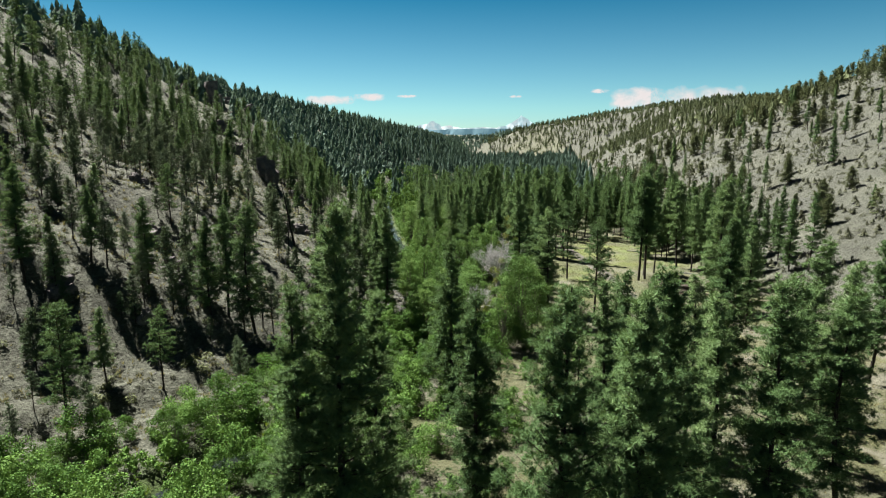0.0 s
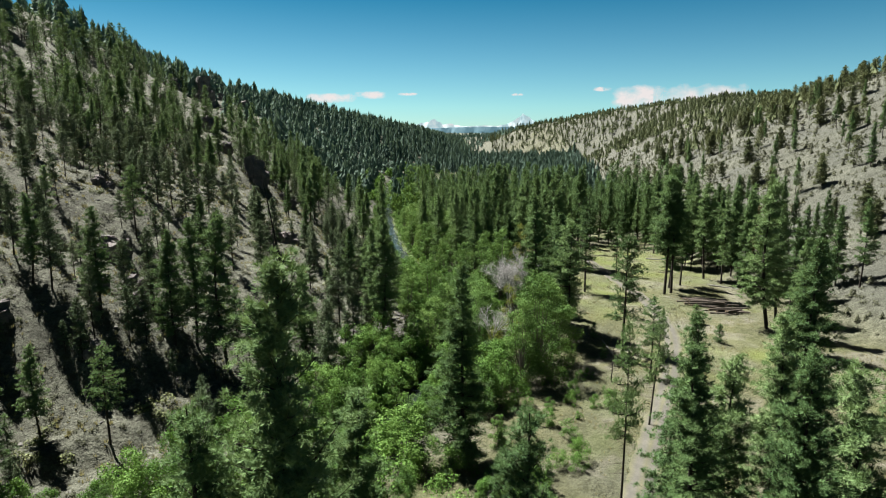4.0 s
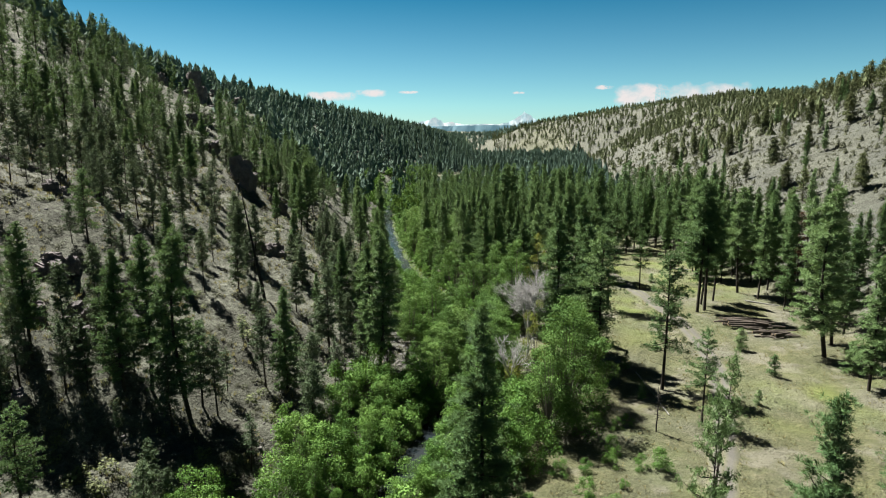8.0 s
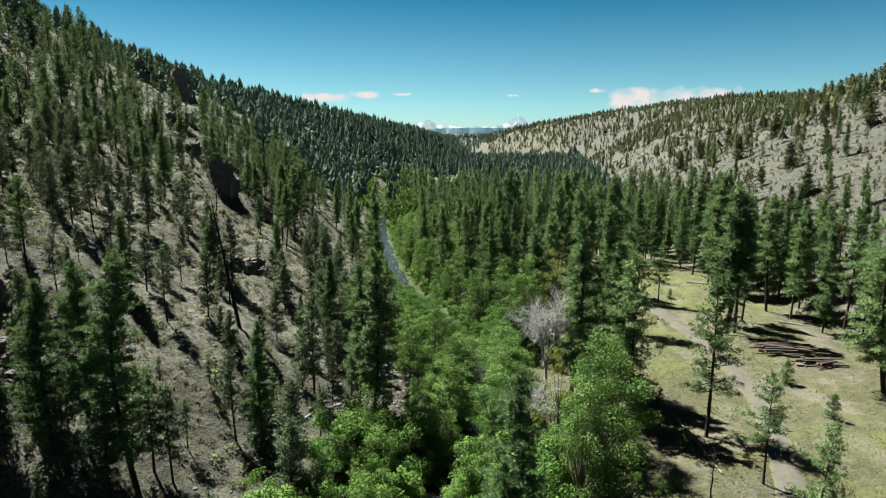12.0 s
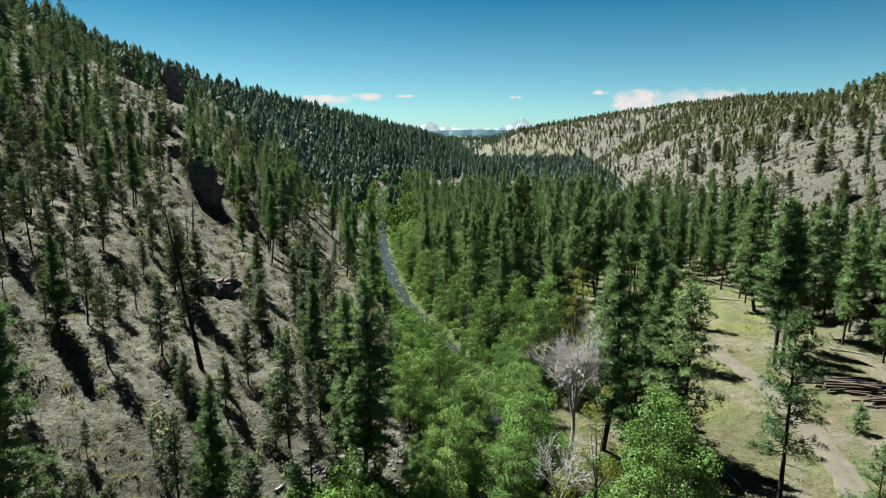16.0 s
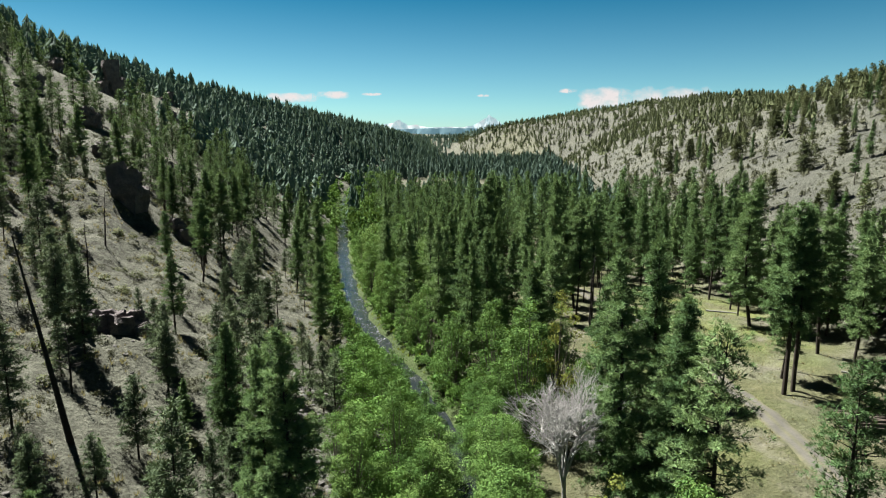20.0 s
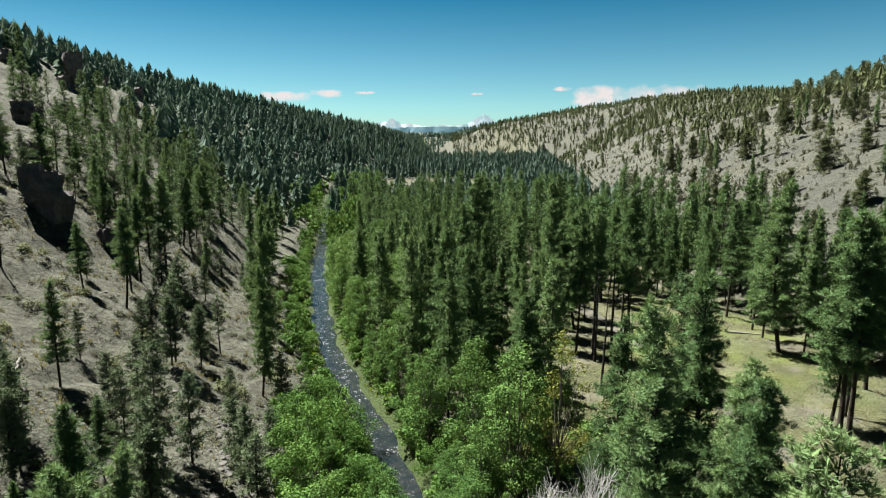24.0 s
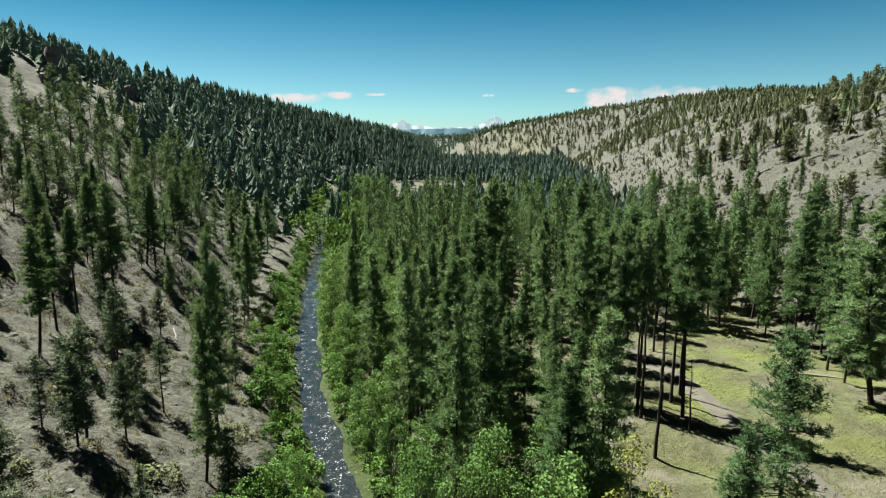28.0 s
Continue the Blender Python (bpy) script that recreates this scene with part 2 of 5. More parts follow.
def smooth_line(points, step=2.0, width=7):
    pts = np.array(points, float)
    ys = np.arange(pts[0, 1], pts[-1, 1], step)
    xs = np.interp(ys, pts[:, 1], pts[:, 0])
    k = np.hanning(2 * width + 3)[1:-1]
    pad = np.concatenate([np.full(width, xs[0]), xs, np.full(width, xs[-1])])
    return ys, np.convolve(pad, k / k.sum(), "valid")


RIVER_Y, RIVER_X = smooth_line(RIVER)
ROAD_Y, ROAD_X = smooth_line(ROAD)
RIVER_S = np.gradient(RIVER_X, RIVER_Y)
HALF = 2.45


def from_river(x, y):
    """Metres to the right of the creek's middle."""
    s = np.interp(y, RIVER_Y, RIVER_S)
    return (x - np.interp(y, RIVER_Y, RIVER_X)) / np.sqrt(1 + s * s)


def step01(a, b, v):
    t = np.clip((v - a) / (b - a), 0, 1)
    return t * t * (3 - 2 * t)


def waves(x, y, size, seed):
    """Smooth bumps of about the given size, from -1 to 1."""
    r = np.random.RandomState(seed)
    out = 0
    for k in range(5):
        a, ph = r.uniform(0, 6.283), r.uniform(0, 6.283)
        f = 6.283 / size * r.uniform(0.6, 1.6)
        out = out + np.sin(f * (x * math.cos(a) + y * math.sin(a)) + ph + 1.3 * np.sin(0.6 * f * (y * math.cos(a) - x * math.sin(a)) + ph * 2))
    return out / 3.2


def soft_cap(v, cap):
    v = np.maximum(v, 0.0)
    return v / (1 + (v / cap) ** 4) ** 0.25


def water_level(y):
    return -0.9 + 0.004 * np.maximum(0, y - 150) + 0.018 * np.maximum(0, y - 350)


def height(x, y):
    x, y = np.asarray(x, float), np.asarray(y, float)
    floor = 0.3 + 0.004 * np.maximum(0, y - 150) + 0.018 * np.maximum(0, y - 350)
    d = from_river(x, y)
    # left valley side
    foot = np.interp(y, [90, 112, 130, 165], [34, 28, 18, 10])
    steep = np.interp(y, [100, 190, 250, 330, 900], [0.45, 0.46, 0.57, 0.66, 0.60])
    cap = np.interp(y, [200, 360, 450, 600, 750, 900, 1080, 1300, 1900], [158, 153, 131, 113, 93, 74, 54, 40, 30])
    left = soft_cap((-d - foot) * steep + 3.0 * np.exp(-(((-d - foot) / 6) ** 2)), cap)
    # right valley side: a near spur that sinks away, then the long ridge
    rfoot = np.interp(y, [60, 150, 250, 360, 880, 1090, 1500], [112, 100, 98, 97, 196, 236, 70])
    rcap = np.interp(y, [200, 360, 470, 560, 700, 880, 1090, 1350, 1600, 2000], [128, 121, 105, 82, 72, 104, 121, 98, 56, 30]) * (1 - 0.32 * step01(420, 700, x))
    right = soft_cap((x - rfoot) * 0.57, rcap)
    right = right + 2.0 * step01(-6, 3, x - rfoot) * (y < 420)
    hill = 32 * step01(1450, 2300, y) + 9 * waves(x, y, 700, 5) * step01(1300, 2000, y)
    z = floor + np.maximum(np.maximum(left, right), hill)
    slope = np.clip(np.maximum(left, right) / 14, 0, 1)
    z = z + slope * (np.where(x > 60, 0.5, 1.0) * (1.6 * waves(x, y, 38, 11) + 0.7 * waves(x, y, 13, 12)) + np.where(x > 60, 3.5, 5.0) * waves(x, y, 150, 13) * np.clip(slope * np.maximum(left, right) / 60, 0, 1))
    z = z + 0.22 * waves(x, y, 9, 14) + 0.35 * waves(x, y, 30, 15) * step01(6, 15, np.abs(d))
    z = z + 5.0 * np.exp(-((x + 77) / 13) ** 2 - ((y - 259) / 14) ** 2)
    # creek bed and banks
    bed = water_level(y) - 0.75
    wide = HALF + 0.45 * np.sin(y * 0.21 + 0.8 * np.sin(y * 0.083)) + 0.3 * np.sin(y * 0.47 + d * 0.2)
    k = step01(wide - 1.2, wide + 2.6, np.abs(d))
    z = bed * (1 - k) + z * k
    # the track is worn in a little
    on = (y > ROAD_Y[0]) & (y < ROAD_Y[-1])
    r = np.abs(x - np.interp(y, ROAD_Y, ROAD_X))
    return z - 0.12 * on * (1 - step01(1.2, 2.6, r))


def ground_z(x, y):
    return float(height(x, y))


# ---- mesh helpers ----
def mesh_of(name, verts, faces, mat, smooth=False):
    """A mesh from arrays of vertices and of triangles or quads."""
    me = bpy.data.meshes.new(name)
    verts, faces = np.asarray(verts, np.float32), np.asarray(faces, np.int32)
    n = faces.shape[1]
    me.vertices.add(len(verts))
    me.vertices.foreach_set("co", verts.ravel())
    me.loops.add(faces.size)
    me.loops.foreach_set("vertex_index", faces.ravel())
    me.polygons.add(len(faces))
    me.polygons.foreach_set("loop_start", np.arange(0, faces.size, n, dtype=np.int32))
    me.polygons.foreach_set("use_smooth", np.full(len(faces), smooth))
    me.update(calc_edges=True)
    if mat:
        me.materials.append(mat)
    return me


def joined(pieces):
    vs, fs, n = [], [], 0
    for v, f in pieces:
        vs.append(v)
        fs.append(np.asarray(f) + n)
        n += len(v)
    return np.concatenate(vs), np.concatenate(fs)


def tube(points, radii, sides=6, close=True):
    """A tapered tube of quads through the points."""
    pts = np.asarray(points, float)
    rings = []
    for i, p in enumerate(pts):
        d = pts[min(i + 1, len(pts) - 1)] - pts[max(i - 1, 0)]
        d = d / (np.linalg.norm(d) + 1e-9)
        u = np.cross(d, (0.31, 0.95, 0.05) if abs(d[2]) > 0.5 else (0, 0, 1))
        u /= np.linalg.norm(u) + 1e-9
        w = np.cross(d, u)
        a = np.arange(sides) * 2 * math.pi / sides
        rings.append(p + radii[i] * (np.cos(a)[:, None] * u + np.sin(a)[:, None] * w))
    v = np.concatenate(rings)
    f = []
    for i in range(len(pts) - 1):
        for k in range(sides):
            j = (k + 1) % sides
            f.append((i * sides + k, i * sides + j, (i + 1) * sides + j, (i + 1) * sides + k))
    return v, np.array(f)


def tufts(centres, out, rs, blades, length, width):
    """Sprays of needles: thin triangles that stand out from each centre."""
    c = np.repeat(np.asarray(centres), blades, 0)
    o = np.repeat(np.asarray(out), blades, 0)
    n = len(c)
    d = rs.normal(size=(n, 3)) * (1, 1, 0.8) + o * 0.8 + (0, 0, 0.3)
    d /= np.linalg.norm(d, axis=1)[:, None]
    s = np.cross(d, rs.normal(size=(n, 3)) * 0.6 + o + (0, 0, 0.7))
    s /= np.linalg.norm(s, axis=1)[:, None] + 1e-9
    ln = length * rs.uniform(0.65, 1.2, (n, 1))
    wd = width * rs.uniform(0.7, 1.3, (n, 1))
    a, b, t = c + d * ln * 0.15 - s * wd, c + d * ln * 0.55 + s * wd, c + d * ln
    v = np.stack([a, b, t], 1).reshape(-1, 3)
    return v, np.arange(n * 3).reshape(-1, 3)


def leaves(centres, out, rs, size):
    """Single leaves or sprigs as small bent diamonds."""
    n = len(centres)
    d = rs.normal(size=(n, 3))
    d -= out * (0.75 * np.sum(d * out, 1) - 0.25)[:, None]
    d /= np.linalg.norm(d, axis=1)[:, None]
    s = np.cross(d, rs.normal(size=(n, 3)) * 0.4 + out + (0, 0, 0.25))
    s /= np.linalg.norm(s, axis=1)[:, None] + 1e-9
    z = size * rs.uniform(0.6, 1.3, (n, 1))
    v = np.stack([centres, centres + d * z * 0.5 + s * z * 0.38, centres + d * z, centres + d * z * 0.5 - s * z * 0.38], 1).reshape(-1, 3)
    return v, np.arange(n * 4).reshape(-1, 4)


# ---- kinds of tree ----
def pine_parts(seed, h=25.0, bare=0.3, radius=3.4, gap=0.62, per=5, density=5.2, blades=16, length=0.50, width=0.044, taper=0.7, open_=0.06, dead_limbs=6, lean=0.0, pad_gap=0.85, pad_size=0.27, thick=2.4, core=0.5):
    """Bark and needles of a pine: trunk with limbs, and sprays of needles along the outer part of each limb."""
    rs = np.random.RandomState(seed)
    zs = np.linspace(0, 1, 9)
    bend = np.stack([lean * zs ** 1.5 * h + 0.02 * h * rs.normal() * np.sin(zs * 3), 0.02 * h * rs.normal() * np.sin(zs * 2.6), zs * h], 1)
    r0 = 0.0125 * h
    bark = [tube(np.vstack([bend[0] - (0, 0, 0.8), bend]), np.concatenate([[r0 * 1.35], r0 * (1.0 - 0.93 * zs ** 1.1)]), 7)]
    cent, out, inner, inner_out = [], [], [], []

    def axis(z):
        return np.array([np.interp(z, bend[:, 2], bend[:, 0]), np.interp(z, bend[:, 2], bend[:, 1]), z])

    z = bare * h
    lop = rs.uniform(0, 6.283)
    while z < h * 0.985:
        t = (z / h - bare) / (1 - bare)
        full = radius * min(1.0, 0.62 + 1.9 * t) * (1 - t) ** taper + 0.25
        for k in range(rs.randint(per - 1, per + 2)):
            if rs.rand() < open_:
                continue
            a = rs.uniform(0, 6.283)
            L = full * rs.uniform(0.62, 1.18) * (1 + 0.14 * math.cos(a - lop))
            up = math.radians(-12 + 55 * t + rs.normal() * 8)
            d = np.array([math.cos(a) * math.cos(up), math.sin(a) * math.cos(up), math.sin(up)])
            p0 = axis(z + rs.uniform(-0.3, 0.3))
            tip = p0 + d * L + (0, 0, 0.10 * L)
            if L > 0.7:
                bark.append(tube([p0, p0 + d * L * 0.55 - (0, 0, 0.03 * L), tip], [0.018 * L + 0.012, 0.012 * L + 0.008, 0.008], 3))
            n = max(2, int(L * density))
            # the needles stand in pads along the outer limb, with gaps between them
            pads = 1 + int(L / pad_gap)
            where = np.linspace(1.0, 0.30 if t < 0.75 else 0.12, pads + 1)[:pads] + rs.normal(size=pads) * 0.05
            off = rs.normal(size=(pads, 3)) * (0.11 * L) * np.array([1, 1, 0.35])
            pick = rs.randint(pads, size=n)
            cent.append(p0 + (tip - p0) * where[pick][:, None] + off[pick] + rs.normal(size=(n, 3)) * pad_size * np.array([1, 1, 0.42]))
            out.append(np.repeat(d[None], n, 0))
            m = max(1, int(L * thick))
            inner.append(p0 + (tip - p0) * rs.uniform(0.08, 0.72, (m, 1)) + rs.normal(size=(m, 3)) * (0.09 * L) * np.array([1, 1, 0.5]))
            inner_out.append(np.repeat(d[None], m, 0))
        z += gap * rs.uniform(0.75, 1.3) * (1 - 0.35 * t)
    top = axis(h * 0.985) + rs.normal(size=(5, 3)) * (0.12, 0.12, 0.3)
    cent.append(top)
    out.append(np.repeat([[0, 0, 1.0]], 5, 0))
    for k in range(dead_limbs):
        z, a = h * rs.uniform(0.12, bare + 0.12), rs.uniform(0, 6.283)
        L = radius * rs.uniform(0.35, 0.75)
        p0, d = axis(z), np.array([math.cos(a), math.sin(a), rs.uniform(-0.25, 0.1)])
        bark.append(tube([p0, p0 + d * L * 0.6, p0 + d * L + (0, 0, -0.1)], [0.05, 0.03, 0.008], 3))
    bv, bf = joined(bark)
    cent, out = np.concatenate(cent), np.concatenate(out)
    core = tufts(np.concatenate(inner), np.concatenate(inner_out), rs, max(3, int(5 / core)), (0.13 * radius + 0.3) * min(1.0, core + 0.25), (0.035 * radius + 0.06) * core)
    cv, cf = joined([core, tufts(cent, out, rs, blades, length, width), tufts(cent, out, rs, max(2, blades // 3), length * 1.35, width * 0.36)])
    return (bv, bf), (cv, cf)


def broad_parts(seed, h=14.0, radius=4.0, bare=0.18, lumps=16, count=2600, size=0.30, stems=1, squash=1.0):
    """Bark and leaves of a broad-leaved tree or bush: limbs that lead to uneven lumps of leaves, with gaps between them."""
    rs = np.random.RandomState(seed)
    bark, cs, rr = [], [], []
    base = [np.array([rs.normal() * 0.25 * (stems > 1), rs.normal() * 0.25 * (stems > 1), 0.0]) for _ in range(stems)]
    fork = [b + (rs.normal() * 0.1 * radius * (stems > 1), rs.normal() * 0.1 * radius * (stems > 1), h * (bare + 0.12)) for b in base]
    r0 = 0.014 * h / math.sqrt(stems)
    for b, f in zip(base, fork):
        bark.append(tube([b - (0, 0, 0.5), b, (b + f) / 2 + rs.normal(size=3) * 0.08, f], [r0 * 1.3, r0 * 1.1, r0, r0 * 0.8], 6))
    lobes = rs.uniform(0.62, 1.25, 5)
    for k in range(lumps):
        t = (k + 0.5) / lumps
        z = h * (bare + (1 - bare) * (0.07 + 0.85 * t ** 1.12))
        w = math.sin(math.pi * min(1, 0.32 + 0.62 * t)) ** 0.7
        a = rs.uniform(0, 6.283)
        q = radius * w * math.sqrt(rs.uniform(0.15, 0.95)) * lobes[int(a / 6.284 * 5)]
        c = np.array([math.cos(a) * q, math.sin(a) * q, z * squash + rs.normal() * 0.05 * h])
        r = radius * rs.uniform(0.19, 0.40) * (1 - 0.2 * t)
        cs.append(c)
        rr.append(r)
        f = fork[rs.randint(stems)]
        m = f + (c - f) * 0.55 + (0, 0, -0.06 * h * rs.rand())
        bark.append(tube([f, m, c], [r0 * 0.34, r0 * 0.2, 0.012], 4))
    per = (np.array(rr) ** 2 / np.sum(np.array(rr) ** 2) * count).astype(int) + 4
    cent, out = [], []
    for c, r, n in zip(cs, rr, per):
        d = rs.normal(size=(n, 3))
        d /= np.linalg.norm(d, axis=1)[:, None]
        bumpy = 1 + 0.22 * np.sin(d[:, :1] * 5 + c[0]) * np.sin(d[:, 1:2] * 5 + c[1]) + 0.15 * np.sin(d[:, 2:] * 7)
        cent.append(c + d * r * bumpy * (1 - 0.42 * rs.rand(n, 1) ** 2.2 + 0.06 * rs.normal(size=(n, 1))) * (1, 1, 0.82))
        out.append(d)
    bv, bf = joined(bark)
    lv, lf = leaves(np.concatenate(cent), np.concatenate(out), rs, size)
    keep = lv[:, 2].reshape(-1, 4).min(1) > -0.1
    return (bv, bf), (lv, lf[keep])


def bare_parts(seed, h=15.0, radius=4.0, forks=5, levels=3, twigs=5):
    """A leafless tree: a trunk, and forking grey limbs down to twigs."""
    rs = np.random.RandomState(seed)

    def grow(out, p, d, L, r, lv):
        q = p + d * L * 0.5 + rs.normal(size=3) * 0.06 * L
        e = p + d * L + (0, 0, 0.05 * L)
        out.append(tube([p, q, e], [r, r * 0.8, max(r * 0.55, 0.008)], 5 if lv > 1 else 3))
        if lv == 0:
            return
        for k in range(twigs):
            nd = d + rs.normal(size=3) * 0.62 + (0, 0, 0.15)
            nd /= np.linalg.norm(nd)
            grow(out, p + (e - p) * rs.uniform(0.45, 1.0), nd, L * rs.uniform(0.42, 0.66), max(r * 0.5, 0.018), lv - 1)

    trunk = np.array([[0, 0, -0.6], [0, 0, 0], [0.2, 0.1, h * 0.16], [0.1, 0.25, h * 0.3]])
    made = [("trunk", tube(trunk, [0.016 * h, 0.014 * h, 0.012 * h, 0.011 * h], 7))]
    for k in range(forks):
        a = 6.283 * k / forks + rs.normal() * 0.3
        w = 2.0 * radius / h
        d = np.array([math.cos(a) * w, math.sin(a) * w, 1.0])
        limb = []
        grow(limb, trunk[-1] * rs.uniform(0.75, 1), d / np.linalg.norm(d), h * rs.uniform(0.28, 0.36), 0.0075 * h, levels)
        made.append(("limb", joined(limb)))
    return made


def snag_parts(seed, h=16.0, limbs=14, lean=0.0, reach=1.3):
    """A dead, burnt trunk with broken limb stubs."""
    rs = np.random.RandomState(seed)
    zs = np.linspace(0, 1, 8)
    pts = np.stack([lean * zs * h + 0.06 * rs.normal(size=8), 0.06 * rs.normal(size=8), zs * h], 1)
    pts[0] = (0, 0, -0.6)
    r0 = 0.0165 * h
    made = [("trunk", tube(pts, r0 * (1 - 0.82 * zs), 7))]
    for k in range(limbs):
        z, a = rs.uniform(0.3, 0.98), rs.uniform(0, 6.283)
        p = np.array([np.interp(z, zs, pts[:, 0]), np.interp(z, zs, pts[:, 1]), z * h])
        L = reach * rs.uniform(0.3, 1.2) * (1.2 - z)
        d = np.array([math.cos(a), math.sin(a), rs.uniform(-0.3, 0.4)])
        made.append(("broken_limb", tube([p, p + d * L * 0.6, p + d * L + (0, 0, 0.1 * L)], [0.06, 0.04, 0.015], 4)))
    return made


KINDS = {}


def kind(name, parts, bark, crown, h):
    (bv, bf), (cv, cf) = parts
    KINDS[name] = (mesh_of(name + "_trunk", bv, bf, bark, True), mesh_of(name + "_crown", cv, cf, crown), h)


for i in range(5):
    kind("pine_%d" % i, pine_parts(100 + i, 25, (0.10, 0.18, 0.24, 0.14, 0.05)[i], (4.4, 3.9, 3.7, 4.2, 4.6)[i], taper=(0.8, 0.78, 0.7, 0.85, 0.95)[i], dead_limbs=5 + 2 * i, blades=24, length=0.40, width=0.026, density=5.6, pad_size=0.24, core=0.4), BARK, PINE, 25)
for i in range(2):
    kind("near_pine_%d" % i, pine_parts(110 + i, 38, 0.12, (5.5, 5.0)[i], gap=0.66, per=5, density=5.2, blades=36, length=0.30, width=0.015, taper=0.62, pad_gap=0.9, pad_size=0.2, thick=3.4, core=0.18), BARK, PINE, 38)
for i in range(3):
    kind("tall_pine_%d" % i, pine_parts(120 + i, 27, (0.36, 0.46, 0.40)[i], (3.5, 3.2, 3.6)[i], dead_limbs=12), BARK, PINE, 27)
for i in range(2):
    kind("open_pine_%d" % i, pine_parts(130 + i, 22, (0.28, 0.40)[i], 4.3, gap=0.72, per=4, density=4.4, open_=0.18, taper=0.55, dead_limbs=14, blades=18, length=0.42, width=0.034, thick=1.2), BARK, PINE, 22)
for i in range(4):
    kind("wood_pine_%d" % i, pine_parts(140 + i, 24, (0.16, 0.26, 0.12, 0.32)[i], (4.0, 3.5, 4.2, 3.5)[i], gap=0.85, per=6, density=3.4, blades=15, length=0.52, width=0.046, taper=(0.85, 0.75, 1.0, 0.7)[i], dead_limbs=4, pad_gap=1.0, pad_size=0.28, thick=3.2, core=0.45), BARK, PINE, 24)
for i in range(4):
    kind("thin_pine_%d" % i, pine_parts(150 + i, 10, (0.15, 0.3, 0.2, 0.4)[i], (1.45, 1.15, 1.6, 1.1)[i], gap=0.40, per=5, density=5.0, blades=9, length=0.36, width=0.05, open_=0.15, taper=0.6, dead_limbs=8, pad_gap=0.6, pad_size=0.16), BARK, YOUNG, 10)
for i in range(3):
    kind("small_pine_%d" % i, pine_parts(160 + i, 7, 0.06, (1.9, 1.6, 2.1)[i], gap=0.4, per=6, density=5.0, blades=14, length=0.34, width=0.03, core=0.3, dead_limbs=0, pad_gap=0.7, pad_size=0.2), BARK, PINE, 7)
for i in range(2):
    kind("rust_pine_%d" % i, pine_parts(170 + i, 22, 0.35, 2.4, gap=0.8, per=4, density=1.6, blades=6, length=0.7, width=0.09, open_=0.3), BARK, RUST, 22)
for i in range(4):
    kind("cottonwood_%d" % i, broad_parts(200 + i, 16, (4.6, 4.0, 3.6, 4.4)[i], 0.0, 40, 15500, 0.19), PALE_BARK, LEAF, 16)
kind("gold_cottonwood", broad_parts(210, 15, 3.6, 0.2, 16, 4200, 0.18), PALE_BARK, GOLD, 15)
for i in range(4):
    kind("willow_%d" % i, broad_parts(220 + i, 5, (2.7, 2.3, 3.0, 2.5)[i], 0.0, 20, 4200, 0.16, 4), PALE_BARK, WILLOW, 5)
for i in range(4, 7):
    kind("cottonwood_%d" % i, broad_parts(230 + i, 16, (4.4, 3.9, 4.2)[i - 4], 0.0, 28, 4600, 0.29), PALE_BARK, LEAF, 16)
for i in range(3):
    kind("juniper_%d" % i, pine_parts(240 + i, 10, (0.10, 0.14, 0.06)[i], (2.9, 2.5, 3.2)[i], gap=0.5, per=6, density=3.6, blades=10, length=0.42, width=0.06, taper=(0.6, 0.5, 0.7)[i], dead_limbs=2, pad_gap=0.8, pad_size=0.24, thick=3.0, core=0.5), BARK, JUNIPER, 10)

# ---- land and water ----
def graded(inner0, inner1, step, outer0, outer1, grow):
    mid = list(np.arange(inner0, inner1 + 0.01, step))
    lo, hi, s = [], [], step
    v = inner0
    while v > outer0:
        s *= grow
        v -= s
        lo.append(v)
    v, s = inner1, step
    while v < outer1:
        s *= grow
        v += s
        hi.append(v)
    return np.array(lo[::-1] + mid + hi)


gx = graded(-120, 125, 1.25, -2600, 2600, 1.07)
gy = graded(30, 330, 1.35, -500, 4600, 1.035)
X, Y = np.meshgrid(gx, gy)
Z = height(X, Y)
ny, nx = X.shape
idx = np.arange(ny * nx).reshape(ny, nx)
quads = np.stack([idx[:-1, :-1], idx[:-1, 1:], idx[1:, 1:], idx[1:, :-1]], -1).reshape(-1, 4)
me = mesh_of("ground", np.stack([X, Y, Z], -1).reshape(-1, 3), quads, GROUND, True)
D = from_river(X, Y)
rfoot_map = np.interp(Y, [60, 250, 360, 880, 1090], [105, 98, 97, 196, 236])
cover = np.zeros((ny, nx, 4), np.float32)
patch = 0.5 + 0.5 * waves(X, Y, 22, 31)
cover[..., 0] = step01(6, 14, D) * (1 - step01(-8, 6, X - rfoot_map)) * (0.45 + 0.55 * patch) * (Y < 1400) * (1 - 0.6 * step01(420, 650, Y))
cover[..., 1] = (1 - step01(4.5, 9.5 + 3 * patch, np.abs(D))) * 0.9
cover[..., 2] = np.clip((1 - step01(HALF - 2.0, HALF - 1.0, np.abs(D))) + 0.75 * step01(0.55, 0.95, waves(X, Y, 17, 33)) * step01(-26, -10, D) * (D < -4), 0, 1)
cover[..., 2] = np.maximum(cover[..., 2], step01(0, 12, X - rfoot_map) * (0.55 + 0.45 * waves(X, Y, 40, 35)) * (X > 60))
cover[..., 3] = np.exp(-((X - 74) / 26) ** 2 - ((Y - 258) / 34) ** 2) + 0.8 * np.exp(-((X - 47) / 12) ** 2 - ((Y - 205) / 22) ** 2) + 0.7 * np.exp(-((X - 60) / 16) ** 2 - ((Y - 148) / 12) ** 2)
